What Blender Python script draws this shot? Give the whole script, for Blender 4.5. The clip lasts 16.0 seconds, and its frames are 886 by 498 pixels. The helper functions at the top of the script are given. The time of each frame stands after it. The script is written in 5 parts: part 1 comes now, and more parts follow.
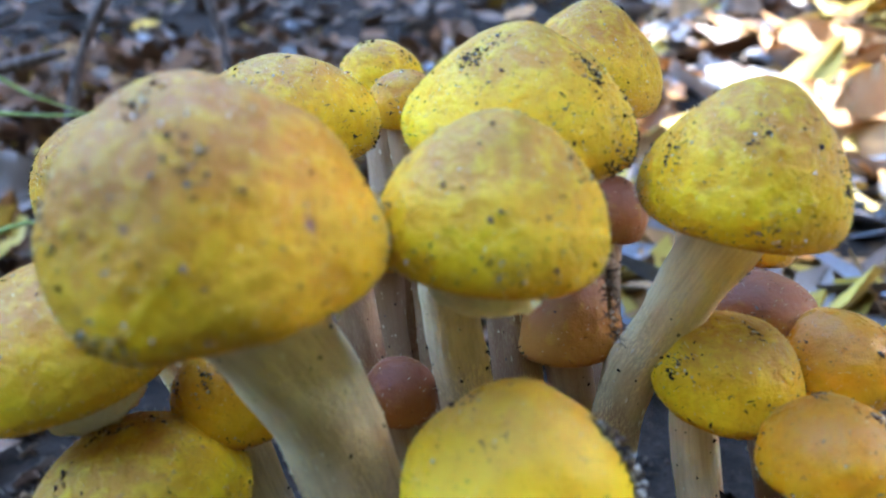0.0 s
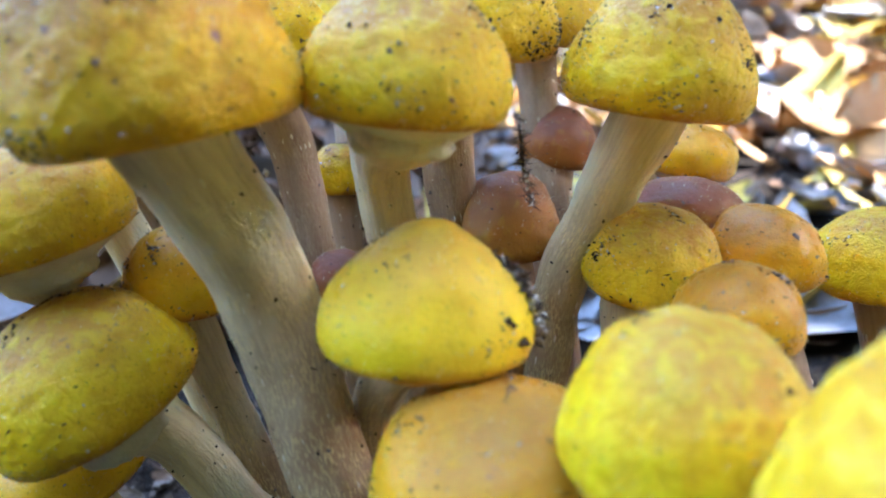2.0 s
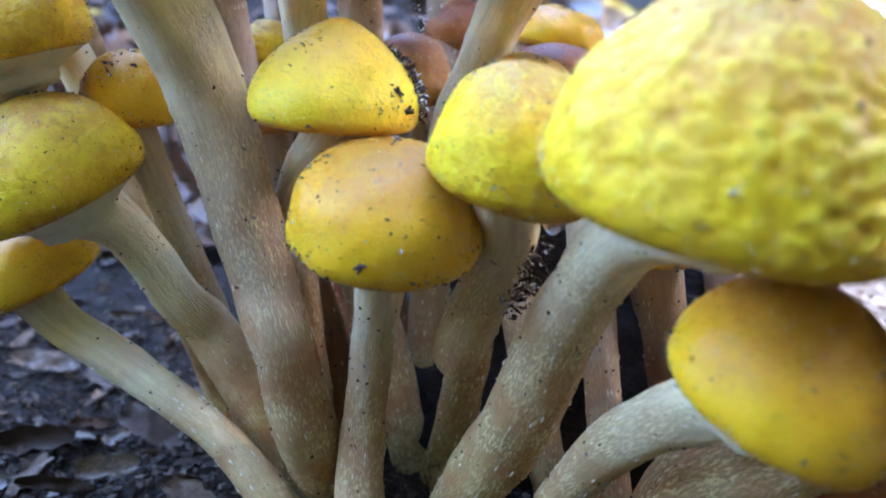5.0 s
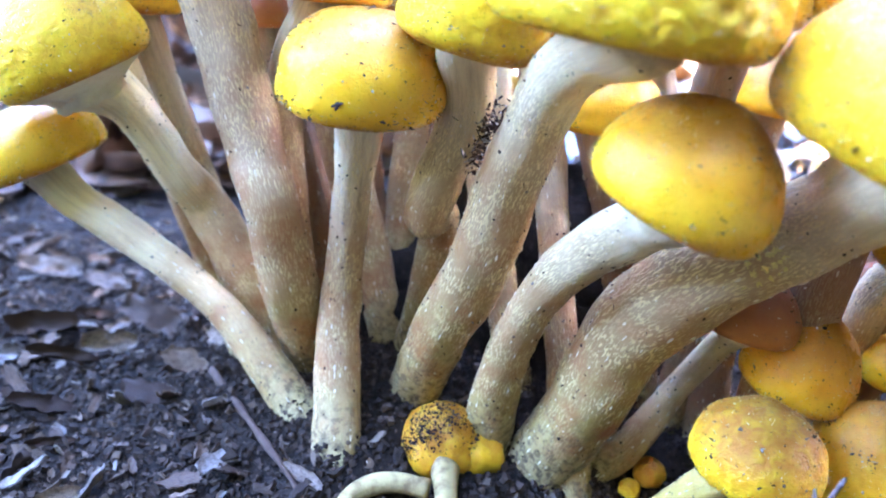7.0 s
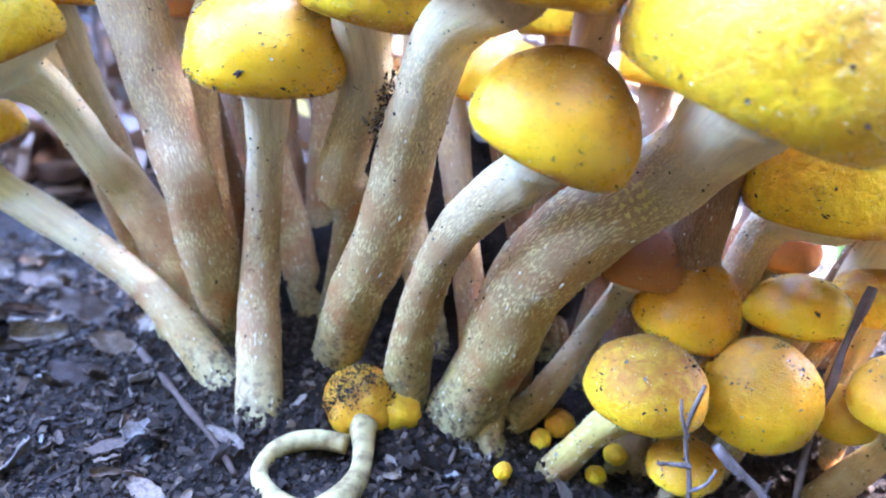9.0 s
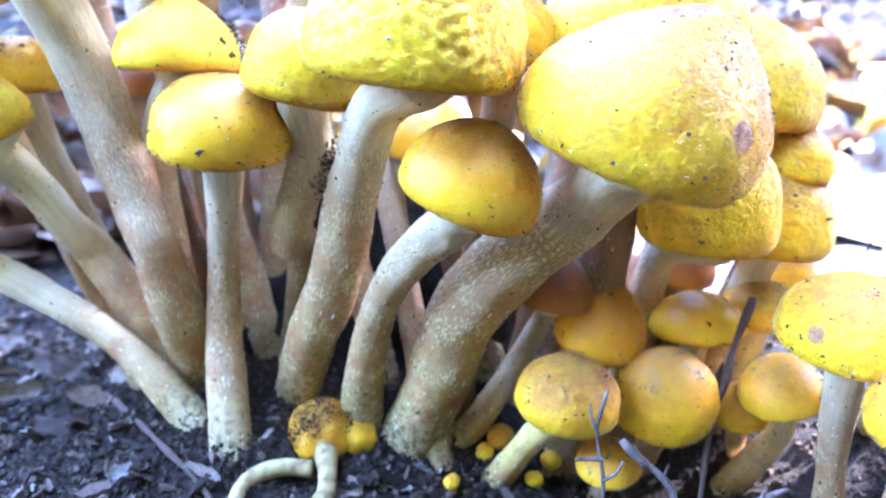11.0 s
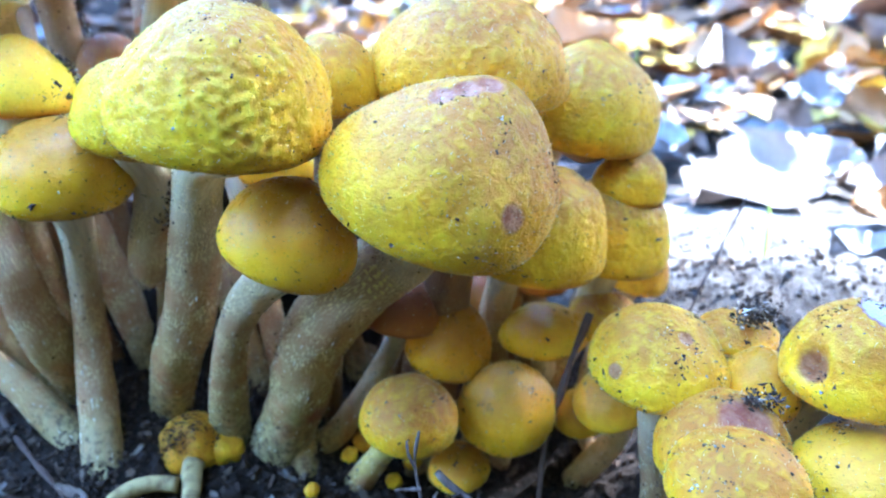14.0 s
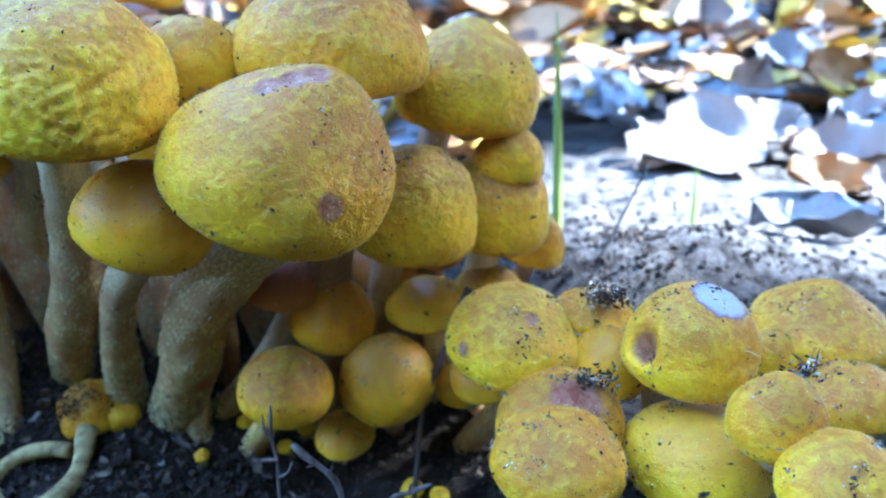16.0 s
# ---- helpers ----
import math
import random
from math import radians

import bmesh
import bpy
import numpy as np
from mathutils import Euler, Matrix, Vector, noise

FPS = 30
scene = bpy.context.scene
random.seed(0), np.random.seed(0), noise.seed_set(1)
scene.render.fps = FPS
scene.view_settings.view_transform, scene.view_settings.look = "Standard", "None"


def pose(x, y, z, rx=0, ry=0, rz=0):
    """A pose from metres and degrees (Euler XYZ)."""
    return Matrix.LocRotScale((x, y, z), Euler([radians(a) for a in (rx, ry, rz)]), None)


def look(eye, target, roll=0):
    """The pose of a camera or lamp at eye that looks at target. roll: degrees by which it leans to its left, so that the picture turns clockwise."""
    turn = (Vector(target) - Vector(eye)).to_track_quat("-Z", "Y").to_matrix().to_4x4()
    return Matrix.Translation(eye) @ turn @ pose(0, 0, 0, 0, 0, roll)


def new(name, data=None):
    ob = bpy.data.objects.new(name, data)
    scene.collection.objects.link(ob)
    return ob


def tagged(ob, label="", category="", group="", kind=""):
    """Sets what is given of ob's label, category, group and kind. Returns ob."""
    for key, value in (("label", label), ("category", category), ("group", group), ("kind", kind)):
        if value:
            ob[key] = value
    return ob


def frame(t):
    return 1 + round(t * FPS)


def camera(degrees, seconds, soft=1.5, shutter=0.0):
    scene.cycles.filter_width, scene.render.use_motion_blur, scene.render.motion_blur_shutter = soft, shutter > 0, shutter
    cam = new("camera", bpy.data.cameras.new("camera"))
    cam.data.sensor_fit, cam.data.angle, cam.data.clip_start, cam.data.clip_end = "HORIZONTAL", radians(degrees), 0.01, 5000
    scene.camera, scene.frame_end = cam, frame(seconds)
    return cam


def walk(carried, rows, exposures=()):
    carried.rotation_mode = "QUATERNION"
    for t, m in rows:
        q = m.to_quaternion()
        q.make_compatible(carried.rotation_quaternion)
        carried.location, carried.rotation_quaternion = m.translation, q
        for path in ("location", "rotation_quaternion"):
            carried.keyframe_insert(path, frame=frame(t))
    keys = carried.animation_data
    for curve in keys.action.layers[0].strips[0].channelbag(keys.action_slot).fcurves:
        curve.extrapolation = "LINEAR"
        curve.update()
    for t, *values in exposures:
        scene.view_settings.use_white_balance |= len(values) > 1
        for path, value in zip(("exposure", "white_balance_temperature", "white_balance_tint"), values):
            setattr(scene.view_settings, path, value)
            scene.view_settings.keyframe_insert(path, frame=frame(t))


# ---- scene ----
# ---- camera ----
cam = camera(58.0, 16.0, 1.9)
PATH = [
    (0, 0.0152, 0.0138, 0.2030, 70.87, 0.92, 5.22),
    (0.5, 0.0198, 0.0099, 0.1939, 71.34, 0.99, 5.73),
    (1, 0.0233, 0.0055, 0.1856, 71.68, 1.09, 5.68),
    (1.5, 0.0271, 0.0002, 0.1791, 73.08, 1.05, 5.56),
    (2, 0.0340, -0.0037, 0.1756, 73.40, 1.18, 6.45),
    (2.5, 0.0375, -0.0086, 0.1713, 73.93, 1.05, 6.21),
    (3, 0.0425, -0.0146, 0.1682, 74.31, 1.07, 6.15),
    (3.5, 0.0442, -0.0272, 0.1619, 74.67, 0.64, 4.40),
    (4, 0.0460, -0.0371, 0.1569, 74.09, 0.10, 3.27),
    (4.5, 0.0447, -0.0444, 0.1526, 73.18, -0.73, 1.82),
    (5, 0.0445, -0.0526, 0.1457, 72.95, -1.67, 1.11),
    (5.2, 0.0447, -0.0557, 0.1423, 72.89, -1.93, 0.99),
    (7.3, 0.0550, -0.0893, 0.1195, 72.39, -2.74, 0.59),
    (7.5, 0.0567, -0.0909, 0.1180, 72.13, -2.52, 0.51),
    (8, 0.0603, -0.0945, 0.1136, 72.47, -2.30, -0.09),
    (8.5, 0.0647, -0.0983, 0.1102, 73.41, -1.97, -0.92),
    (9, 0.0663, -0.1028, 0.1109, 74.20, -1.41, -2.52),
    (9.2, 0.0671, -0.1051, 0.1112, 74.76, -1.20, -2.99),
    (11.3, 0.0676, -0.1372, 0.1248, 76.32, 1.84, -6.86),
    (11.5, 0.0684, -0.1395, 0.1264, 76.20, 1.93, -7.36),
    (12, 0.0740, -0.1411, 0.1318, 75.64, 2.41, -7.42),
    (12.5, 0.0816, -0.1414, 0.1387, 74.55, 2.69, -7.41),
    (13, 0.0868, -0.1406, 0.1450, 73.27, 2.52, -8.42),
    (13.5, 0.0990, -0.1412, 0.1481, 72.56, 2.50, -7.87),
    (14, 0.1081, -0.1390, 0.1567, 70.45, 2.37, -8.06),
    (14.5, 0.1170, -0.1402, 0.1602, 69.88, 1.94, -8.40),
    (15, 0.1278, -0.1414, 0.1655, 68.87, 1.90, -8.40),
    (15.5, 0.1409, -0.1439, 0.1656, 68.36, 2.23, -7.63),
    (16, 0.1486, -0.1476, 0.1648, 66.99, 2.24, -7.67),
]
cam.data.dof.use_dof, cam.data.dof.focus_distance, cam.data.dof.aperture_fstop = True, 0.19, 14.0
EXPOSURES = [(0, 4.15, 5400, 9), (1, 4.25, 5550, 9), (2, 4.35, 5700, 11), (3.5, 4.25, 5750, 13), (5.2, 4.85, 5150, 20), (7.3, 6.0, 5100, 27), (9.2, 6.0, 5100, 27), (11.5, 5.95, 4700, 22), (12.5, 5.5, 4600, 14), (14, 5.0, 4550, 8), (16, 4.35, 4450, 4)]
walk(cam, [(t, pose(x, y, z, 0, 0, yaw) @ pose(0, 0, 0, pitch, 0, 0) @ pose(0, 0, 0, 0, 0, -lean)) for t, x, y, z, pitch, lean, yaw in PATH], EXPOSURES)

# ---- world and light ----
SUN_AZ, SUN_EL = 78.0, 42.0
world = bpy.data.worlds.new("sky")
scene.world = world
world.use_nodes = True
wt = world.node_tree
sky = wt.nodes.new("ShaderNodeTexSky")
sky.sky_type, sky.sun_disc = "NISHITA", False
sky.sun_elevation, sky.sun_rotation = radians(SUN_EL), radians(SUN_AZ)
wt.links.new(sky.outputs[0], wt.nodes["Background"].inputs[0])
wt.nodes["Background"].inputs[1].default_value = 0.15
sun = new("sun", bpy.data.lights.new("sun", "SUN"))
sun.data.energy, sun.data.angle, sun.data.color = 2.0, radians(0.6), (1.0, 0.96, 0.90)
sun_dir = Vector((math.sin(radians(SUN_AZ)) * math.cos(radians(SUN_EL)), math.cos(radians(SUN_AZ)) * math.cos(radians(SUN_EL)), math.sin(radians(SUN_EL))))
sun.matrix_world = look(sun_dir * 6, (0, 0, 0))


# ---- materials ----
class Mat:
    """A small builder round one Principled material."""

    def __init__(self, name, rough=0.6, spec=0.4, sss=0.0, sss_radius=(0.004, 0.002, 0.001)):
        self.m = bpy.data.materials.new(name)
        self.m.use_nodes = True
        self.t = self.m.node_tree
        self.b = self.t.nodes["Principled BSDF"]
        self.b.inputs["Roughness"].default_value = rough
        self.b.inputs["Specular IOR Level"].default_value = spec
        if sss:
            self.b.inputs["Subsurface Weight"].default_value = sss
            self.b.inputs["Subsurface Radius"].default_value = sss_radius
            self.b.inputs["Subsurface Scale"].default_value = 1.0
        self.co = self.t.nodes.new("ShaderNodeTexCoord").outputs["Object"]

    def link(self, a, b):
        self.t.links.new(a, b)

    def noise(self, scale, detail=4.0, rough=0.55, stretch=None, distort=0.0):
        n = self.t.nodes.new("ShaderNodeTexNoise")
        n.inputs["Scale"].default_value, n.inputs["Detail"].default_value, n.inputs["Roughness"].default_value = scale, detail, rough
        n.inputs["Distortion"].default_value = distort
        src = self.co
        if stretch:
            mp = self.t.nodes.new("ShaderNodeMapping")
            mp.inputs["Scale"].default_value = stretch
            self.link(self.co, mp.inputs[0])
            src = mp.outputs[0]
        self.link(src, n.inputs["Vector"])
        return n.outputs["Fac"]

    def attr(self, name):
        a = self.t.nodes.new("ShaderNodeAttribute")
        a.attribute_name = name
        return a.outputs["Fac"]

    def vec_attr(self, name):
        a = self.t.nodes.new("ShaderNodeAttribute")
        a.attribute_name = name
        return a.outputs["Vector"]

    def ramp(self, fac, *stops):
        r = self.t.nodes.new("ShaderNodeValToRGB")
        e = r.color_ramp.elements
        while len(e) < len(stops):
            e.new(0.5)
        for el, (p, c) in zip(e, stops):
            el.position = p
            el.color = (*c, 1) if isinstance(c, tuple) else (c, c, c, 1)
        self.link(fac, r.inputs[0])
        return r.outputs[0]

    def mix(self, fac, a, b, mode="MIX"):
        n = self.t.nodes.new("ShaderNodeMix")
        n.data_type, n.blend_type = "RGBA", mode
        for sock, v in ((n.inputs[0], fac), (n.inputs[6], a), (n.inputs[7], b)):
            if isinstance(v, (int, float)):
                sock.default_value = v
            elif isinstance(v, tuple):
                sock.default_value = (*v, 1)
            else:
                self.link(v, sock)
        return n.outputs[2]

    def math(self, op, a, b=0.0, clamp=False):
        n = self.t.nodes.new("ShaderNodeMath")
        n.operation, n.use_clamp = op, clamp
        for sock, v in zip(n.inputs, (a, b)):
            if isinstance(v, (int, float)):
                sock.default_value = v
            else:
                self.link(v, sock)
        return n.outputs[0]

    def random(self):
        return self.t.nodes.new("ShaderNodeObjectInfo").outputs["Random"]

    def island(self):
        return self.t.nodes.new("ShaderNodeNewGeometry").outputs["Random Per Island"]

    def color(self, c):
        self.link(c, self.b.inputs["Base Color"])

    def rough(self, c):
        self.link(c, self.b.inputs["Roughness"])

    def bump(self, h, strength, dist):
        n = self.t.nodes.new("ShaderNodeBump")
        n.inputs["Strength"].default_value, n.inputs["Distance"].default_value = strength, dist
        self.link(h, n.inputs["Height"])
        self.link(n.outputs[0], self.b.inputs["Normal"])


def cap_material(name, rim, body, crown, edge, wet=0.36, mottle=1.0):
    """Honey-fungus skin: tan crown, golden body, ochre rim; zone runs 0 at the apex to 1 at the rim, ridge 0 in a wrinkle to 1 on its back."""
    k = Mat(name, rough=wet, spec=0.20, sss=0.22, sss_radius=(0.003, 0.0016, 0.0004))
    shift = k.math("MULTIPLY", k.math("SUBTRACT", k.random(), 0.55), 0.16)
    cloud = k.math("MULTIPLY", k.math("SUBTRACT", k.noise(55, 2, 0.5, distort=0.3), 0.5), 0.42)
    z = k.math("ADD", k.attr("zone"), k.math("ADD", shift, cloud))
    dark = tuple(q * 0.72 for q in crown)
    base = k.ramp(z, (0.08, dark), (0.32, crown), (0.54, body), (0.70, rim), (0.86, rim), (0.97, edge))
    soft = k.noise(340, 3, 0.55, distort=0.5)
    pale = tuple(min(0.97, q * 1.04) for q in (rim[0], rim[1] * 1.14, rim[2]))
    col = k.mix(k.math("MULTIPLY", k.ramp(soft, (0.40, 0.0), (0.74, 1.0)), 0.45 * mottle), base, pale)
    deep = tuple(q * w for q, w in zip(body, (0.72, 0.58, 0.6)))
    col = k.mix(k.math("MULTIPLY", k.ramp(soft, (0.28, 1.0), (0.56, 0.0)), 0.40 * mottle), col, deep)
    # relief shade put into the skin colour: yellower wrinkle backs, browner hollows
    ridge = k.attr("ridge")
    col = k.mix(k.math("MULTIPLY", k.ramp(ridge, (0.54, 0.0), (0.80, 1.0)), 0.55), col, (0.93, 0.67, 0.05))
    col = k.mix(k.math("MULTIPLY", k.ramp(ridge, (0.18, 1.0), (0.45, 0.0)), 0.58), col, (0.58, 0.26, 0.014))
    stain = k.ramp(k.noise(40, 4, 0.55, distort=0.3), (0.46, 0.0), (0.80, 1.0))
    col = k.mix(k.math("MULTIPLY", stain, 0.40), col, (0.46, 0.20, 0.06))
    dash = k.ramp(k.noise(1300, 2, 0.5), (0.66, 0.0), (0.72, 1.0))
    thick = k.ramp(k.attr("zone"), (0.1, 0.75), (0.75, 0.3))
    col = k.mix(k.math("MULTIPLY", dash, thick), col, (0.24, 0.10, 0.02))
    torn = k.ramp(k.math("ADD", k.attr("scar"), k.math("MULTIPLY", k.math("SUBTRACT", k.noise(260, 4, 0.6), 0.5), 0.5)), (0.30, 0.0), (0.62, 1.0))
    flesh = k.ramp(k.noise(320, 4, 0.6), (0.36, (0.50, 0.26, 0.13)), (0.62, (0.27, 0.09, 0.04)))
    col = k.mix(k.math("MULTIPLY", torn, 0.9), col, flesh)
    # whitish highlight of a wet facet, painted into the cap colour with a purplish border
    glare = k.math("ADD", k.attr("glare"), k.math("MULTIPLY", k.math("SUBTRACT", k.noise(200, 4, 0.6), 0.5), 0.9))
    col = k.mix(k.ramp(glare, (0.16, 0.0), (0.26, 1.0)), col, k.ramp(glare, (0.28, (0.22, 0.10, 0.11)), (0.50, (0.44, 0.39, 0.37))))
    tint = k.t.nodes.new("ShaderNodeHueSaturation")
    k.link(k.math("ADD", k.math("MULTIPLY", k.random(), 0.020), 0.486), tint.inputs["Hue"])
    k.link(k.math("ADD", k.math("MULTIPLY", k.random(), 0.18), 0.86), tint.inputs["Value"])
    k.link(col, tint.inputs["Color"])
    k.color(tint.outputs[0])
    k.rough(k.ramp(k.noise(240, 4), (0.3, wet - 0.06), (0.75, wet + 0.16)))
    k.bump(k.math("ADD", k.math("MULTIPLY", soft, 1.1 * mottle), k.math("ADD", k.math("MULTIPLY", k.noise(850, 3, 0.55), 0.5), k.math("MULTIPLY", k.noise(2400, 2, 0.6), 0.35))), 0.32 + 0.32 * mottle, 0.0011)
    return k.m


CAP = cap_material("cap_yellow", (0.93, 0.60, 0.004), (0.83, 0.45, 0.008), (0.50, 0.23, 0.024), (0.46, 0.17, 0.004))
CAP_SMOOTH = cap_material("cap_smooth", (0.93, 0.60, 0.008), (0.88, 0.50, 0.010), (0.70, 0.35, 0.022), (0.52, 0.21, 0.004), wet=0.30, mottle=0.4)
CAP_ORANGE = cap_material("cap_orange", (0.91, 0.53, 0.005), (0.84, 0.41, 0.008), (0.60, 0.27, 0.020), (0.48, 0.17, 0.004), wet=0.27, mottle=0.32)
CAP_BROWN = cap_material("cap_brown", (0.50, 0.22, 0.04), (0.42, 0.17, 0.035), (0.30, 0.12, 0.045), (0.40, 0.15, 0.02), wet=0.40, mottle=0.3)


def stem_material(name, top, high, low, base, scaly=0.8):
    """Fibrous stem: pale under the cap, browner downwards, with raised cream scales and rusty stains."""
    k = Mat(name, rough=0.55, spec=0.35, sss=0.12)
    fib = k.vec_attr("along")

    def along(detail, stretch):
        mp = k.t.nodes.new("ShaderNodeMapping")
        mp.inputs["Scale"].default_value = stretch
        k.link(fib, mp.inputs[0])
        n = k.t.nodes.new("ShaderNodeTexNoise")
        n.inputs["Scale"].default_value, n.inputs["Detail"].default_value = 1.0, detail
        k.link(mp.outputs[0], n.inputs["Vector"])
        return n.outputs["Fac"]

    lines = along(4.0, (1.6, 1.6, 0.8))
    broad = along(3.0, (0.45, 0.45, 0.5))
    zone = k.attr("zone")
    wob = k.math("ADD", zone, k.math("MULTIPLY", k.math("SUBTRACT", k.noise(60, 4, 0.6), 0.5), 0.5))
    col = k.ramp(wob, (0.12, top), (0.38, high), (0.64, low), (0.80, base), (0.92, (0.44, 0.40, 0.22)))
    col = k.mix(k.math("MULTIPLY", k.ramp(broad, (0.38, 0.0), (0.66, 1.0)), 0.30), col, tuple(q * w for q, w in zip(high, (0.66, 0.54, 0.46))))
    col = k.mix(k.math("MULTIPLY", k.ramp(lines, (0.46, 0.0), (0.72, 1.0)), 0.26), col, (0.34, 0.20, 0.12))
    fleck = k.ramp(along(2.0, (3.3, 3.3, 5.5)), (0.50, 0.0), (0.60, 1.0))
    patch = k.math("MULTIPLY", k.ramp(k.noise(95, 4), (0.36, 0.1), (0.60, 1.0)), k.ramp(zone, (0.05, 0.3), (0.2, 1.0), (0.75, 0.9), (0.9, 0.3)))
    scale = k.math("MULTIPLY", fleck, patch)
    col = k.mix(k.math("MULTIPLY", scale, 0.85 * scaly), col, (0.90, 0.79, 0.46))
    rust = k.math("MULTIPLY", k.ramp(k.noise(80, 5, 0.6), (0.44, 0.0), (0.66, 1.0)), k.ramp(zone, (0.25, 0.05), (0.55, 0.6), (0.82, 0.85), (0.93, 0.1)))
    col = k.mix(rust, col, (0.38, 0.165, 0.06))
    mud = k.math("MULTIPLY", k.ramp(k.noise(420, 5, 0.7), (0.46, 0.0), (0.60, 1.0)), k.ramp(zone, (0.74, 0.0), (0.92, 0.85)))
    col = k.mix(mud, col, (0.05, 0.035, 0.024))
    wound = k.math("ADD", k.attr("scar"), k.math("MULTIPLY", k.math("SUBTRACT", k.noise(240, 4, 0.6), 0.5), 0.6))
    col = k.mix(k.math("MULTIPLY", k.ramp(wound, (0.25, 0.0), (0.65, 1.0)), 0.85), col, (0.30, 0.075, 0.040))
    k.color(k.mix(1.0, col, (0.97, 0.88, 0.66), "MULTIPLY"))
    k.bump(k.math("ADD", k.math("MULTIPLY", lines, -0.5), k.math("ADD", k.math("MULTIPLY", scale, 0.8), k.math("MULTIPLY", k.noise(700, 4), 0.5))), 0.6, 0.0008)
    return k.m


STEM = stem_material("stem_brown", (0.90, 0.81, 0.65), (0.56, 0.43, 0.30), (0.48, 0.315, 0.165), (0.46, 0.34, 0.15), 1.0)
# rear stems: browner, with the shade between stems put into their colour
STEM_REAR_SHADE = stem_material("stem_rear_shade", (0.46, 0.33, 0.24), (0.28, 0.17, 0.12), (0.24, 0.13, 0.07), (0.26, 0.17, 0.07), 0.25)
STEM_PALE = stem_material("stem_pale", (0.92, 0.86, 0.66), (0.90, 0.80, 0.56), (0.66, 0.47, 0.25), (0.48, 0.35, 0.14))
STEM_YELLOW = stem_material("stem_yellow", (0.80, 0.68, 0.26), (0.74, 0.60, 0.18), (0.64, 0.50, 0.15), (0.42, 0.32, 0.11), 0.4)
STEM_OLIVE = stem_material("stem_olive", (0.84, 0.74, 0.54), (0.50, 0.38, 0.225), (0.41, 0.28, 0.13), (0.39, 0.30, 0.11), 1.0)
k = Mat("gill_flesh", rough=0.7, spec=0.2, sss=0.2)
k.color(k.mix(k.noise(300, 4), (0.62, 0.50, 0.26), (0.50, 0.34, 0.15)))
GILL = k.m
k = Mat("veil_cotton", rough=0.9, spec=0.1, sss=0.2)
k.color(k.mix(k.noise(600, 4), (0.86, 0.78, 0.56), (0.70, 0.58, 0.34)))
k.bump(k.noise(1800, 4), 0.6, 0.0006)
VEIL = k.m

k = Mat("yellow_flake", rough=0.8, spec=0.2, sss=0.1)
k.color(k.mix(k.noise(900, 3), (0.80, 0.66, 0.20), (0.62, 0.50, 0.18)))
FLAKE = k.m

k = Mat("soil_speck", rough=0.85, spec=0.2)
k.color(k.ramp(k.island(), (0.0, (0.020, 0.013, 0.009)), (0.5, (0.06, 0.037, 0.024)), (0.8, (0.15, 0.10, 0.065)), (1.0, (0.26, 0.23, 0.20))))
SPECK = k.m
k = Mat("sand_grain", rough=0.3, spec=0.6)
k.color(k.ramp(k.island(), (0.0, (0.36, 0.28, 0.18)), (0.6, (0.62, 0.54, 0.42)), (1.0, (0.85, 0.82, 0.76))))
GRAIN = k.m

k = Mat("soil", rough=0.95, spec=0.15)
c = k.mix(k.ramp(k.noise(60, 6, 0.65), (0.35, 0.0), (0.65, 1.0)), (0.010, 0.007, 0.005), (0.040, 0.028, 0.020))
c = k.mix(k.math("MULTIPLY", k.ramp(k.noise(420, 4, 0.6), (0.55, 0.0), (0.7, 1.0)), 0.4), c, (0.10, 0.07, 0.05))
# the dry attribute marks one patch behind the cluster, mixed paler here
pale_soil = k.math("MULTIPLY", k.attr("dry"), k.ramp(k.noise(90, 5, 0.65), (0.36, 0.0), (0.58, 1.0)))
c = k.mix(pale_soil, c, k.ramp(k.noise(500, 4), (0.35, (0.20, 0.16, 0.13)), (0.65, (0.42, 0.36, 0.31))))
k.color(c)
k.bump(k.math("ADD", k.noise(250, 6, 0.7), k.math("MULTIPLY", k.noise(40, 4), 1.5)), 1.0, 0.004)
SOIL = k.m
k = Mat("soil_crumb", rough=0.95, spec=0.15)
c = k.ramp(k.island(), (0.0, (0.008, 0.005, 0.004)), (0.5, (0.034, 0.022, 0.014)), (0.85, (0.075, 0.048, 0.031)), (1.0, (0.19, 0.135, 0.09)))
k.color(k.mix(0.4, c, k.ramp(k.noise(500, 4), (0.3, (0.012, 0.009, 0.007)), (0.7, (0.09, 0.065, 0.048)))))
k.bump(k.noise(900, 4), 0.8, 0.001)
CRUMB = k.m
k = Mat("wood_chip", rough=0.85, spec=0.2)
c = k.ramp(k.random(), (0.0, (0.05, 0.032, 0.022)), (0.6, (0.10, 0.066, 0.042)), (1.0, (0.27, 0.19, 0.125)))
k.color(k.mix(k.math("MULTIPLY", k.noise(900, 4, 0.6, stretch=(0.2, 1, 1)), 0.7), c, (0.05, 0.035, 0.025)))
k.bump(k.noise(900, 4, stretch=(0.2, 1, 1)), 0.7, 0.001)
CHIP = k.m


def leaf_material(name, a, b, vein):
    k = Mat(name, rough=0.55, spec=0.35)
    c = k.mix(k.ramp(k.noise(60, 5), (0.3, 0.0), (0.7, 1.0)), a, b)
    c = k.mix(k.math("MULTIPLY", k.ramp(k.noise(350, 4), (0.55, 0.0), (0.7, 1.0)), 0.5), c, vein)
    hs = k.t.nodes.new("ShaderNodeHueSaturation")
    k.link(k.math("ADD", k.math("MULTIPLY", k.random(), 0.4), 0.8), hs.inputs["Value"])
    k.link(c, hs.inputs["Color"])
    k.color(hs.outputs[0])
    k.bump(k.noise(220, 4), 0.4, 0.001)
    return k.m


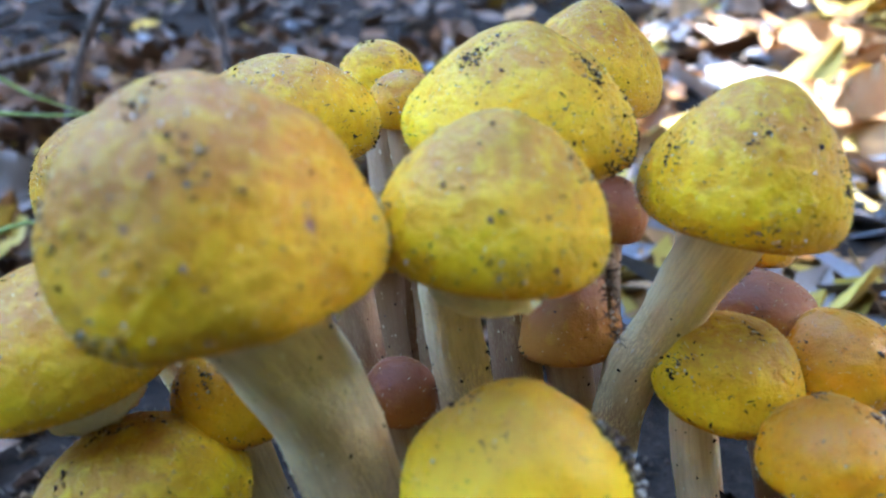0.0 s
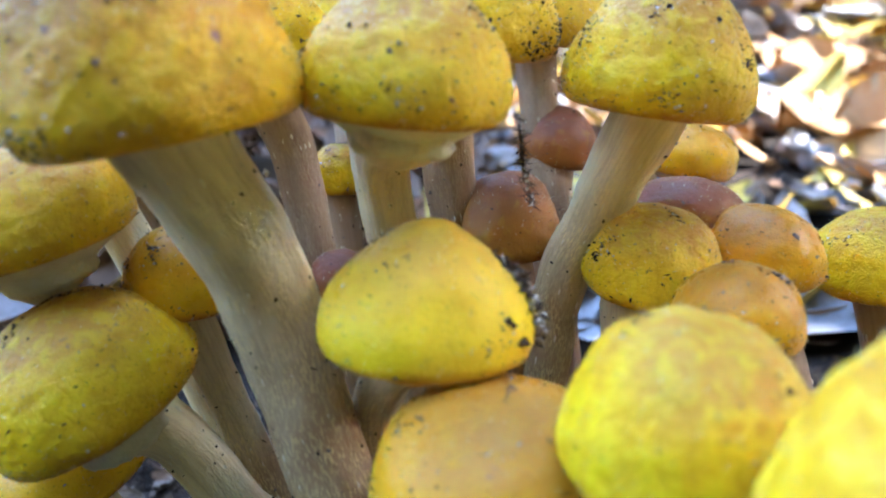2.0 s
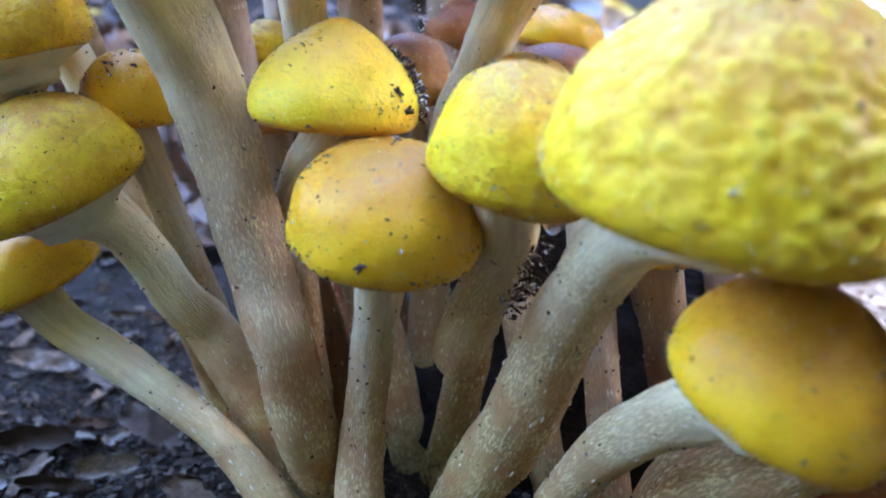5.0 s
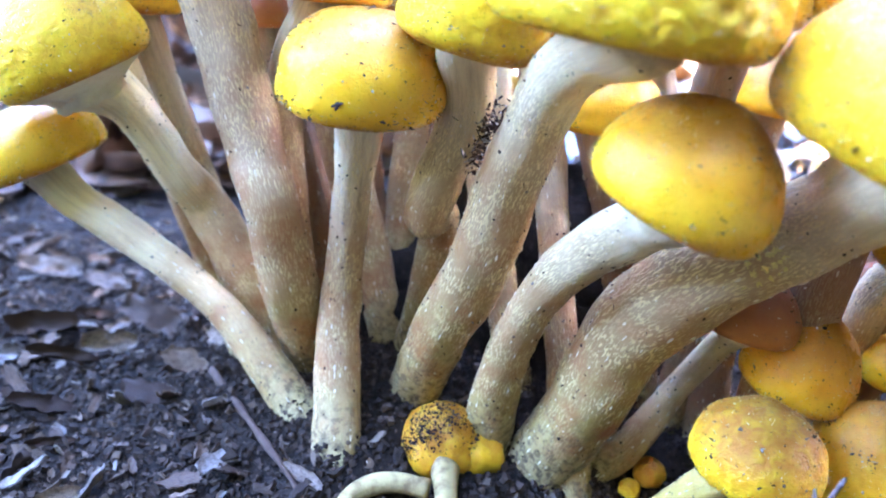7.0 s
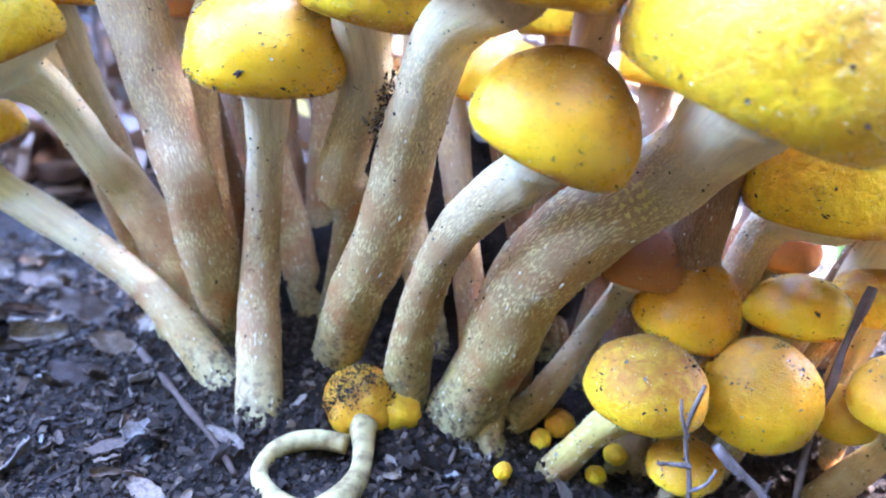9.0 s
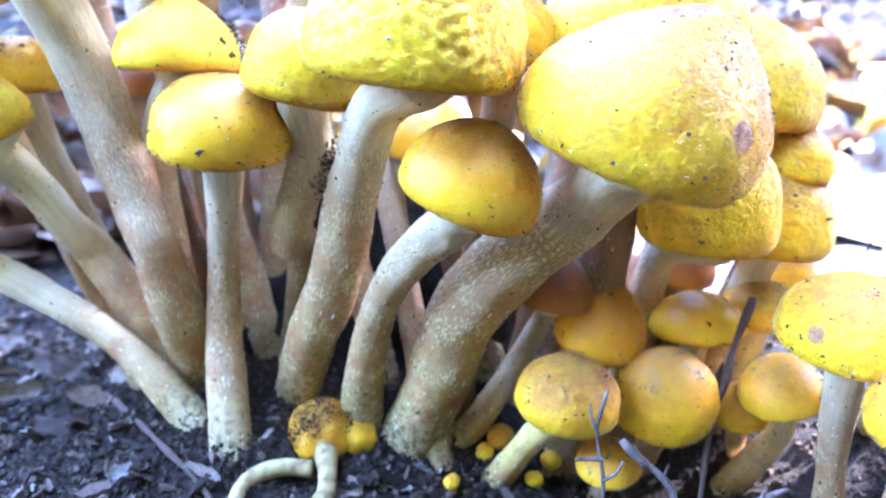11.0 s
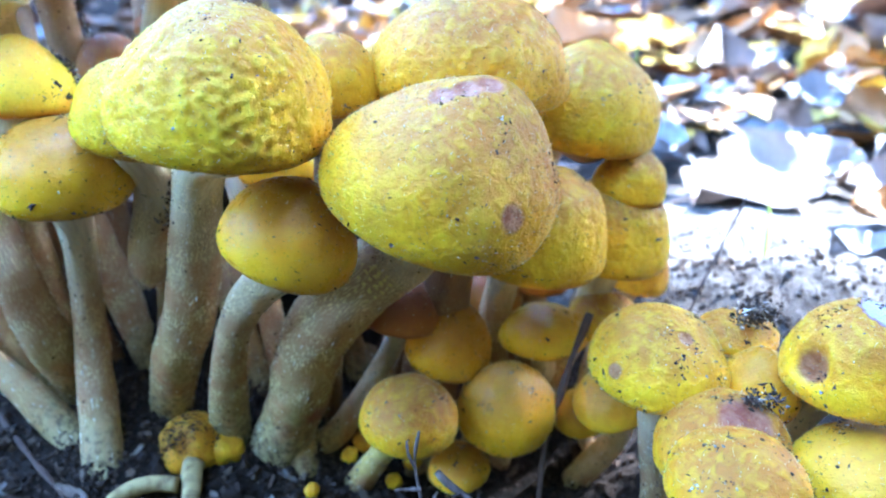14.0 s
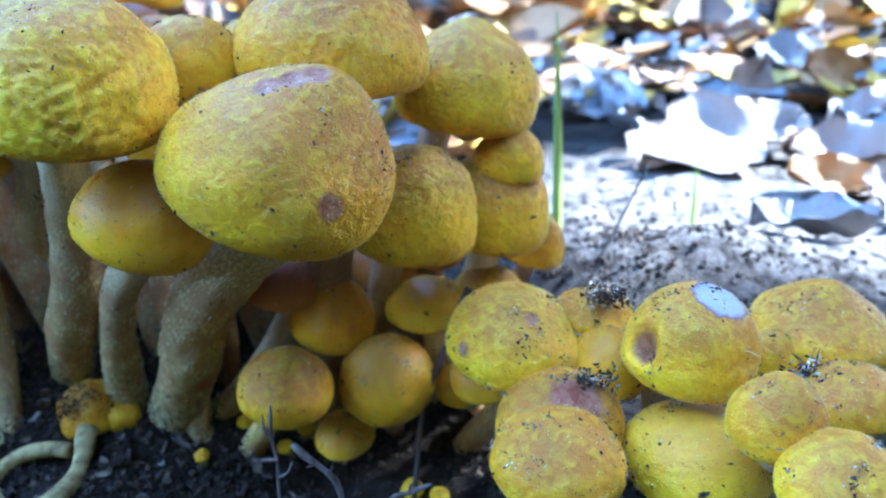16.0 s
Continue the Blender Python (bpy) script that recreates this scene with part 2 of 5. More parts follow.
LEAVES = {
    "grey": leaf_material("leaf_grey", (0.33, 0.32, 0.33), (0.20, 0.18, 0.18), (0.14, 0.11, 0.10)),
    "brown": leaf_material("leaf_brown", (0.22, 0.12, 0.06), (0.13, 0.07, 0.04), (0.06, 0.03, 0.02)),
    "orange": leaf_material("leaf_orange", (0.44, 0.24, 0.075), (0.34, 0.16, 0.05), (0.18, 0.07, 0.03)),
    "yellow": leaf_material("leaf_yellow", (0.62, 0.44, 0.07), (0.55, 0.35, 0.05), (0.30, 0.16, 0.03)),
    "tan": leaf_material("leaf_tan", (0.25, 0.155, 0.09), (0.12, 0.07, 0.04), (0.04, 0.024, 0.016)),
    "pale": leaf_material("leaf_pale", (0.44, 0.35, 0.30), (0.32, 0.24, 0.19), (0.26, 0.16, 0.11)),
}
k = Mat("leaf_scrap", rough=0.75, spec=0.3)
c = k.ramp(k.random(), (0.0, (0.05, 0.030, 0.020)), (0.35, (0.13, 0.080, 0.048)), (0.65, (0.23, 0.150, 0.092)), (0.85, (0.27, 0.225, 0.185)), (1.0, (0.40, 0.285, 0.18)))
c = k.mix(k.math("MULTIPLY", k.ramp(k.noise(9, 5, 0.65), (0.48, 0.0), (0.66, 1.0)), 0.6), c, (0.06, 0.038, 0.026))
k.color(k.mix(k.math("MULTIPLY", k.ramp(k.noise(30, 3, 0.6, stretch=(0.25, 1, 1)), (0.5, 0.0), (0.66, 1.0)), 0.5), c, (0.04, 0.026, 0.018)))
k.bump(k.noise(22, 5, 0.6, stretch=(0.3, 1, 1)), 0.6, 0.0006)
SCRAP = k.m
k = Mat("fine_scrap", rough=0.8, spec=0.25)
c = k.ramp(k.island(), (0.0, (0.05, 0.032, 0.022)), (0.4, (0.12, 0.075, 0.047)), (0.7, (0.24, 0.165, 0.105)), (0.88, (0.28, 0.25, 0.22)), (1.0, (0.42, 0.31, 0.20)))
k.color(k.mix(k.math("MULTIPLY", k.noise(700, 4, 0.6), 0.6), c, (0.06, 0.04, 0.028)))
k.bump(k.noise(900, 4), 0.6, 0.001)
SCRAP_FINE = k.m
k = Mat("grass_blade", rough=0.5, spec=0.4)
k.color(k.mix(k.noise(80, 3), (0.20, 0.28, 0.04), (0.40, 0.44, 0.10)))
GRASS = k.m
k = Mat("dry_twig", rough=0.85, spec=0.2)
k.color(k.mix(k.ramp(k.noise(300, 4, stretch=(1, 1, 0.2)), (0.35, 0.0), (0.65, 1.0)), (0.06, 0.040, 0.032), (0.21, 0.155, 0.125)))
k.bump(k.noise(700, 4), 0.7, 0.0008)
TWIG = k.m
k = Mat("dark_twig", rough=0.8, spec=0.2)
k.color(k.mix(k.noise(400, 4), (0.05, 0.030, 0.020), (0.13, 0.082, 0.055)))
k.bump(k.noise(700, 4), 0.6, 0.0006)
TWIG_DARK = k.m
k = Mat("pale_root", rough=0.7, spec=0.25, sss=0.1)
k.color(k.mix(k.ramp(k.noise(260, 4), (0.4, 0.0), (0.68, 1.0)), (0.46, 0.34, 0.13), (0.20, 0.13, 0.05)))
k.bump(k.noise(900, 4), 0.5, 0.0006)
ROOT = k.m
k = Mat("bark", rough=0.9, spec=0.2)
k.color(k.mix(k.noise(12, 5, stretch=(1, 1, 0.3)), (0.10, 0.08, 0.06), (0.24, 0.20, 0.16)))
BARK = k.m
k = Mat("live_leaf", rough=0.5, spec=0.4)
k.color(k.mix(k.island(), (0.10, 0.14, 0.03), (0.30, 0.24, 0.04)))
LIVE = k.m


# ---- builders ----
def mesh_object(name, verts, faces, mats, parent=None, smooth=True, attrs=None, vec_attrs=None, matrix=None, face_mats=None):
    """One mesh object from plain lists, with float and vector point attributes."""
    me = bpy.data.meshes.new(name)
    me.from_pydata([tuple(v) for v in verts], [], [tuple(f) for f in faces])
    for m in mats if isinstance(mats, (list, tuple)) else [mats]:
        me.materials.append(m)
    if smooth:
        me.polygons.foreach_set("use_smooth", [True] * len(me.polygons))
    if face_mats is not None:
        me.polygons.foreach_set("material_index", face_mats)
    for key, vals in (attrs or {}).items():
        me.attributes.new(key, "FLOAT", "POINT").data.foreach_set("value", np.asarray(vals, dtype=np.float32).ravel())
    for key, vals in (vec_attrs or {}).items():
        me.attributes.new(key, "FLOAT_VECTOR", "POINT").data.foreach_set("vector", np.asarray(vals, dtype=np.float32).ravel())
    me.update()
    ob = new(name, me)
    if parent is not None:
        ob.parent = parent
    if matrix is not None:
        ob.matrix_basis = matrix
    return ob


def grid_faces(nu, nv, closed=True):
    """Quads of a sheet of nu rows by nv columns; closed joins the last column to the first."""
    out = []
    for i in range(nu - 1):
        for j in range(nv if closed else nv - 1):
            j2 = (j + 1) % nv
            out.append((i * nv + j, i * nv + j2, (i + 1) * nv + j2, (i + 1) * nv + j))
    return out


def spline(points, n):
    """n points along a Catmull-Rom curve through the points, evenly by length."""
    p = [Vector(q) for q in points]
    p = [p[0] * 2 - p[1], *p, p[-1] * 2 - p[-2]]
    fine = []
    for a, b, c, d in zip(p, p[1:], p[2:], p[3:]):
        for s in range(24):
            t = s / 24
            fine.append(0.5 * ((2 * b) + (c - a) * t + (2 * a - 5 * b + 4 * c - d) * t * t + (3 * b - a - 3 * c + d) * t**3))
    fine.append(p[-2].copy())
    run = [0.0]
    for a, b in zip(fine, fine[1:]):
        run.append(run[-1] + (b - a).length)
    out, k = [], 0
    for i in range(n):
        want = run[-1] * i / (n - 1)
        while k < len(run) - 2 and run[k + 1] < want:
            k += 1
        f = (want - run[k]) / max(run[k + 1] - run[k], 1e-9)
        out.append(fine[k].lerp(fine[k + 1], min(max(f, 0), 1)))
    return out, run[-1]


def tube(points, radius, n, m, rough=0.0, seed=0.0, cap_ends=True):
    """A tube of n rings by m sides round a curve; radius(f) by the fraction of its length. Returns verts, faces, zone, along."""
    path, length = spline(points, n)
    verts, zone, along = [], [], []
    side = None
    for i, q in enumerate(path):
        d = (path[min(i + 1, n - 1)] - path[max(i - 1, 0)]).normalized()
        if side is None:
            side = d.orthogonal().normalized()
        side = (side - d * side.dot(d)).normalized()
        up = d.cross(side)
        f = i / (n - 1)
        r0 = radius(f)
        for j in range(m):
            a = 2 * math.pi * j / m
            w = math.cos(a) * side + math.sin(a) * up
            r = r0
            if rough:
                r *= 1 + rough * noise.noise(Vector((math.cos(a) * 1.6 + seed, math.sin(a) * 1.6, f * length * 90)))
                r *= 1 + 0.35 * rough * noise.noise(Vector((math.cos(a) * 6 + seed, math.sin(a) * 6, f * length * 160 + 7)))
            verts.append(q + w * r)
            zone.append(f)
            along.append((math.cos(a) * 6 + seed, math.sin(a) * 6, f * length * 110))
    faces = grid_faces(n, m)
    if cap_ends:
        faces += [tuple(reversed(range(m))), tuple(range((n - 1) * m, n * m))]
    return verts, faces, zone, along


def frame_on(origin, axis, spin=0.0):
    """A matrix whose z is axis, at origin."""
    q = Vector((0, 0, 1)).rotation_difference(Vector(axis).normalized())
    return Matrix.Translation(origin) @ q.to_matrix().to_4x4() @ Matrix.Rotation(spin, 4, "Z")


def blob(rng, centre, size, verts, faces, flat=1.0, normal=None):
    """Adds one small uneven lump (8 corners) to the lists."""
    base = len(verts)
    q = Euler((rng.uniform(0, 6.3), rng.uniform(0, 6.3), rng.uniform(0, 6.3))).to_matrix()
    for sx in (-1, 1):
        for sy in (-1, 1):
            for sz in (-1, 1):
                v = Vector((sx * rng.uniform(0.4, 1), sy * rng.uniform(0.4, 1) * 0.8, sz * rng.uniform(0.4, 1) * flat)) * (size * 0.5)
                verts.append(Vector(centre) + q @ v)
    for f in ((0, 1, 3, 2), (4, 6, 7, 5), (0, 4, 5, 1), (2, 3, 7, 6), (0, 2, 6, 4), (1, 5, 7, 3)):
        faces.append(tuple(base + i for i in f))


def splinter(rng, centre, direction, length, width, verts, faces):
    """Adds one thin bent needle or chip to the lists."""
    base = len(verts)
    d = Vector(direction).normalized()
    s = d.orthogonal().normalized()
    s = (Matrix.Rotation(rng.uniform(0, 6.3), 3, d) @ s)
    u = d.cross(s)
    bend = u * length * rng.uniform(-0.12, 0.12)
    for f, w in ((-0.5, 0.35), (0.0, 1.0), (0.5, 0.3)):
        c = Vector(centre) + d * (f * length) + (bend if f == 0 else Vector())
        for a, b in ((-1, -0.5), (1, -0.5), (1, 0.5), (-1, 0.5)):
            verts.append(c + s * (a * width * w * 0.5) + u * (b * width * w * 0.5))
    for i in (0, 4):
        for j in range(4):
            faces.append((base + i + j, base + i + (j + 1) % 4, base + i + 4 + (j + 1) % 4, base + i + 4 + j))
    faces.append((base, base + 3, base + 2, base + 1))
    faces.append((base + 8, base + 9, base + 10, base + 11))


def hair(root_point, direction, length, width, verts, faces):
    """Adds one short tapering hair to the lists."""
    base = len(verts)
    d = Vector(direction).normalized()
    s = d.orthogonal().normalized() * width * 0.5
    u = d.cross(s)
    verts += [root_point + s, root_point - s * 0.5 + u * 0.87, root_point - s * 0.5 - u * 0.87, root_point + d * length]
    faces += [(base, base + 1, base + 3), (base + 1, base + 2, base + 3), (base + 2, base, base + 3)]


def cap_profile(f, R, H, cone, full):
    """Radius and height of the cap's skin at f: 0 apex, 1 the curled-in rim."""
    low = (0.12 + 0.14 * full) * H
    if f < 0.74:
        a = f / 0.74 * math.pi / 2
        s = math.sin(a) ** (1.0 - 0.12 * full)
        dome = max(0.0, math.cos(a)) ** (1.0 - 0.16 * full)
        tip = 1 - (math.sqrt(s * s + 0.03) - 0.1732) / (math.sqrt(1.03) - 0.1732)
        return R * s, low + (H - low) * ((1 - cone) * dome + cone * tip)
    a = math.pi / 2 * (f - 0.74) / 0.26
    curl = 0.10 + 0.14 * full
    return R * (1 - curl + curl * math.cos(a)), low * (1 - math.sin(a))


MUSHROOMS = []


def mushroom(label, rim, R, H, axis, stem, r, cone=0.0, full=0.6, skin="yellow", wrinkle=0.5, dirt=1.0, hairs=0.0, veil=0.0, stalk="brown", squash=1.0, skew=0.0, dents=(), flakes=(), wounds=(), crust=()):
    """One honey mushroom: cap with curled rim, gills below, bent stem, and the dirt that sticks to it.
    rim: centre of the cap's rim; axis: the cap's upward axis; stem: points from below the cap down to the foot."""
    seed = len(MUSHROOMS) * 3.7
    rng = random.Random(len(MUSHROOMS) + 11)
    thing = tagged(new("mushroom"), label, "mushroom", "honey mushroom cluster")
    foot = Vector(stem[-1])
    thing.location = foot
    rim, axis = Vector(rim), Vector(axis).normalized()
    m = frame_on(rim - foot, axis)
    nu, nv = (104, 220) if R > 0.0185 else (60, 124)

    def skin_point(f, a):
        """A point of the skin, lumps and wrinkles included."""
        pr, pz = cap_profile(f, R, H, cone, full)
        c, s = math.cos(a), math.sin(a)
        u = Vector((c * pr, s * pr * squash, pz))
        lump = 0.065 * noise.noise(u * (0.85 / R) + Vector((seed, 0, 0))) + 0.03 * noise.noise(u * (2.4 / R) + Vector((0, seed, 0)))
        edge = 0.05 * max(0.0, f - 0.55) * noise.noise(Vector((c * 2.2, s * 2.2, seed)))
        scar = 0.0
        warp = noise.noise(u * 75 + Vector((0, 0, seed)))
        n1 = noise.noise(u * 250 + Vector((seed, 1.3 * warp, 2.0 * warp)))
        n2 = noise.noise(u * 520 + Vector((1.6 * warp, seed, 1.2 * warp)))
        n3 = noise.noise(u * 900 + Vector((seed, 5, 0)))
        where = min(1.0, max(0.0, (f - 0.16) / 0.25)) * min(1.0, max(0.15, (0.95 - f) / 0.2)) * (0.75 + 0.6 * noise.noise(u * 55 + Vector((0, 3, seed))))
        w = 0.75 * n1 + 1.1 * n2
        fine = wrinkle * where * 0.00044 * w + 0.00008 * n3 * (0.4 + wrinkle)
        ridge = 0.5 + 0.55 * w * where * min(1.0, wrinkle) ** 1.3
        k = 1 + lump + edge
        p = Vector((u.x * k + skew * R * (pz / H) ** 2, u.y * k, u.z * (1 + lump * 0.7)))
        if p.length > 1e-6:
            p += Vector((p.x, p.y, p.z - 0.1 * H)).normalized() * fine
        # a sixth dent value marks a painted highlight instead of torn flesh
        glare = 0.0
        for dx, dy, dz, dr, dd, *shiny in dents:
            q = (p - Vector((dx * R, dy * R, dz * H))).length / (dr * R)
            if q < 1:
                if shiny:
                    glare = max(glare, 1 - q * q)
                else:
                    scar = max(scar, 1 - q * q)
                p -= p.normalized() * dd * R * (1 - q * q) ** 2
        return p, ridge, scar, glare

    verts, zone, ridges, scars, glares = [], [], [], [], []
    for i in range(nu):
        f = i / (nu - 1)
        for j in range(nv):
            p, ridge, scar, glare = skin_point(f, 2 * math.pi * j / nv)
            verts.append(p)
            zone.append(f)
            ridges.append(ridge)
            scars.append(scar)
            glares.append(glare)
    faces = grid_faces(nu, nv)
    mat = {"yellow": CAP, "smooth": CAP_SMOOTH, "orange": CAP_ORANGE, "brown": CAP_BROWN}[skin]
    mesh_object("cap", verts, faces, mat, thing, attrs={"zone": zone, "ridge": ridges, "scar": scars, "glare": glares}, matrix=m)

    # gills: a pleated funnel from the rim to the stem
    ng, blades = 7, 64
    gv = []
    rim_ring = [verts[(nu - 1) * nv + int(j * nv / (2 * blades)) % nv] for j in range(2 * blades)]
    for i in range(ng):
        t = i / (ng - 1)
        for j in range(2 * blades):
            edge = rim_ring[j]
            k = 1 - t * (1 - r / (0.85 * R))
            pleat = (0.0009 if j % 2 else -0.0004) * math.sin(math.pi * min(1, t * 1.05)) * (R / 0.02)
            gv.append(Vector((edge.x * k, edge.y * k, edge.z * (1 - t) + 0.16 * H * math.sin(t * math.pi / 2) + pleat)))
    mesh_object("underside", gv, grid_faces(ng, 2 * blades), GILL, thing, smooth=False, matrix=m)

    # stem
    pts = [rim + (rim - Vector(stem[0])).normalized() * (0.2 * H), *[Vector(q) for q in stem]]
    pts = [q - foot for q in pts]
    d = (pts[-1] - pts[-2]).normalized()
    pts.append(pts[-1] + d * 0.006)

    def radius(f):
        return r * (1 + (0.16 + 0.6 * veil) * math.exp(-((f / 0.10) ** 2)) + 0.22 * max(0.0, f - 0.55) + 0.10 * math.sin(f * 7 + seed))

    sv, sf, sz, sa = tube(pts, radius, 56, 28, rough=0.10, seed=seed)
    mesh_object("stem", sv, sf, {"pale": STEM_PALE, "yellow": STEM_YELLOW, "olive": STEM_OLIVE, "dark": STEM_REAR_SHADE}.get(stalk, STEM), thing, attrs={"zone": sz, "scar": [max([0.0] + [1 - (v + foot - Vector(w[:3])).length / w[3] for w in wounds]) for v in sv]}, vec_attrs={"along": sa})

    # crumbs, cream scales and needles stuck to the stem
    cv, cf, cm = [], [], []
    for _ in range(int(260 * min(1.4, r / 0.006))):
        i, j = int(55 * rng.random() ** 0.8), rng.randrange(28)
        p = sv[i * 28 + j]
        n0, kind = len(cf), rng.random()
        if kind < 0.30:
            blob(rng, p, rng.uniform(0.0003, 0.0011), cv, cf, 0.6)
        elif kind < 0.42:
            splinter(rng, p, Vector((rng.uniform(-1, 1), rng.uniform(-1, 1), rng.uniform(-1, 1))), rng.uniform(0.0008, 0.0022), 0.0003, cv, cf)
        elif kind < 0.60:
            blob(rng, p, rng.uniform(0.0003, 0.0008), cv, cf, 0.5)
        else:
            splinter(rng, p, sv[(i + 1) * 28 + j] - p, rng.uniform(0.0008, 0.0022), rng.uniform(0.0003, 0.0007), cv, cf)
        cm += [0 if kind < 0.42 else 1] * (len(cf) - n0)
    tagged(mesh_object("debris", cv, cf, [SPECK, VEIL], thing, smooth=False, face_mats=cm), kind="stuff")

    for cx, cy, cz, spread, count in crust:
        near = sorted(sv, key=lambda v: (v + foot - Vector((cx, cy, cz))).length)
        ev, ef = [], []
        for _ in range(count):
            p = near[min(int(abs(rng.gauss(0, spread * 9000))), len(near) - 1)]
            splinter(rng, p, Vector((rng.uniform(-1, 1), rng.uniform(-1, 1), rng.uniform(-1, 1))), rng.uniform(0.0012, 0.0028), rng.uniform(0.0006, 0.0012), ev, ef)
        mesh_object("scale_patch", ev, ef, FLAKE, thing, smooth=False)

    if veil:
        vv = []
        inner = 1.12 * r / R
        rings = ((0.88, 0.06), (0.78, -0.01), (0.60, -0.09), (0.46, -0.18), (inner + 0.14, -0.26), (inner + 0.09, -0.33), (inner + 0.02, -0.34))
        for i, (pr_full, pz) in enumerate(rings):
            for j in range(60):
                a = 2 * math.pi * j / 60
                w = 1 + 0.10 * noise.noise(Vector((math.cos(a) * 3, math.sin(a) * 3, seed + i * 0.4)))
                pr = inner + (pr_full - inner) * (veil if i < 4 else 1.0)
                vv.append(Vector((math.cos(a) * pr * R * w, math.sin(a) * pr * R * w, (pz + 0.03 * noise.noise(Vector((math.cos(a) * 5, math.sin(a) * 5, seed)))) * R)))
        mesh_object("veil", vv, grid_faces(len(rings), 60), VEIL, thing, matrix=m)

    # dirt on the skin: dark specks, pale grains, needles
    if dirt:
        dv, df, dm = [], [], []
        area = (R / 0.02) ** 2
        tufts = [(0.05 + 0.8 * rng.random(), rng.uniform(0, 6.28)) for _ in range(7)]
        for _ in range(int(260 * dirt * area)):
            f = 0.04 + 0.86 * math.sqrt(rng.random())
            a = rng.uniform(0, 6.28)
            if rng.random() < 0.6:
                f, a = rng.choice(tufts)
                f, a = min(0.9, abs(f + rng.gauss(0, 0.05))), a + rng.gauss(0, 0.12)
            p = skin_point(f, a)[0]
            n0 = len(df)
            kind = rng.random()
            if kind < 0.48:
                blob(rng, p, rng.choice((0.0003, 0.0003, 0.0004, 0.0004, 0.0005, 0.0005, 0.0006, 0.0008, 0.0013)), dv, df, 0.5)
            elif kind < 0.90:
                splinter(rng, p, Vector((rng.uniform(-1, 1), rng.uniform(-1, 1), rng.uniform(-0.3, 0.3))), rng.uniform(0.0006, 0.0020), rng.uniform(0.0002, 0.0006), dv, df)
            else:
                blob(rng, p, rng.uniform(0.0004, 0.0009), dv, df, 0.6)
            dm += [1 if kind >= 0.90 else 0] * (len(df) - n0)
        if df:
            tagged(mesh_object("debris", dv, df, [SPECK, GRAIN], thing, smooth=False, matrix=m, face_mats=dm), kind="stuff")
    for turn, f, size in flakes:
        fv, ff = [], []
        for _ in range(3):
            p = skin_point(f, radians(turn))[0]
            splinter(rng, p * 1.01, Vector((rng.uniform(-1, 1), rng.uniform(-0.2, 0.2), rng.uniform(-0.5, 0.5))), size, size * 0.35, fv, ff)
        mesh_object("bark_flake", fv, ff, CHIP, thing, smooth=False, matrix=m)
    if hairs:
        hv, hf, hm = [], [], []
        for _ in range(int(1900 * hairs * (R / 0.02) ** 2)):
            f = 0.04 + 0.90 * math.sqrt(rng.random())
            p = skin_point(f, rng.uniform(0, 6.28))[0]
            out = p.normalized() + Vector((rng.uniform(-0.9, 0.9), rng.uniform(-0.9, 0.9), rng.uniform(-0.5, 0.6)))
            hair(p, out, rng.uniform(0.0004, 0.0012), 0.00016, hv, hf)
            hm += [2 if rng.random() < 0.25 else rng.randrange(2)] * 3
        tagged(mesh_object("fuzz", hv, hf, [VEIL, mat, SPECK], thing, smooth=False, matrix=m, face_mats=hm), kind="stuff")
    MUSHROOMS.append(thing)
    return thing


# ---- ground ----
def ground_height(x, y):
    """Height of the forest floor: a low mound under the cluster, a hollow beside it, a bank rising far behind."""

    def bump(cx, cy, rx, ry):
        return math.exp(-(((x - cx) / rx) ** 2 + ((y - cy) / ry) ** 2))

    h = -0.008 + 0.022 * bump(0.045, 0.145, 0.07, 0.04) - 0.022 * bump(0.165, 0.085, 0.07, 0.055) + 0.03 * bump(0.29, 0.17, 0.10, 0.045)
    d = math.hypot(x - 0.1, y - 0.1)
    h += min(1.0, d / 0.5) * 0.02 * noise.noise(Vector((x * 1.6, y * 1.6, 3.0))) * min(1.0, 4 / max(d, 0.1))
    run = max(0.0, y - 0.7)
    h += 26 * (1 - math.exp(-0.17 * run * run / (run + 1.0) / 26))
    if d < 2:
        near = math.exp(-((d / 0.8) ** 2))
        h += near * (0.0045 * noise.noise(Vector((x * 30, y * 30, 0))) + 0.0034 * noise.noise(Vector((x * 85, y * 85, 1.7))))
    return h


def ground_sheet():
    """One sheet: fine round the cluster, ever wider rings out to the horizon."""
    radii = [0.0]
    while radii[-1] < 0.45:
        radii.append(radii[-1] + 0.0045)
    while radii[-1] < 400:
        radii.append(radii[-1] * 1.07)
    nv = 260
    verts, dry = [], []
    for q in radii:
        for j in range(nv):
            a = 2 * math.pi * j / nv
            x, y = 0.1 + q * math.cos(a), 0.1 + q * math.sin(a)
            verts.append((x, y, ground_height(x, y)))
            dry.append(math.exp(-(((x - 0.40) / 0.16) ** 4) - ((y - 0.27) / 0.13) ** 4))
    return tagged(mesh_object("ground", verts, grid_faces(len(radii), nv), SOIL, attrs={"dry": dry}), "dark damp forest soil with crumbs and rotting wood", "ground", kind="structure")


ground_sheet()


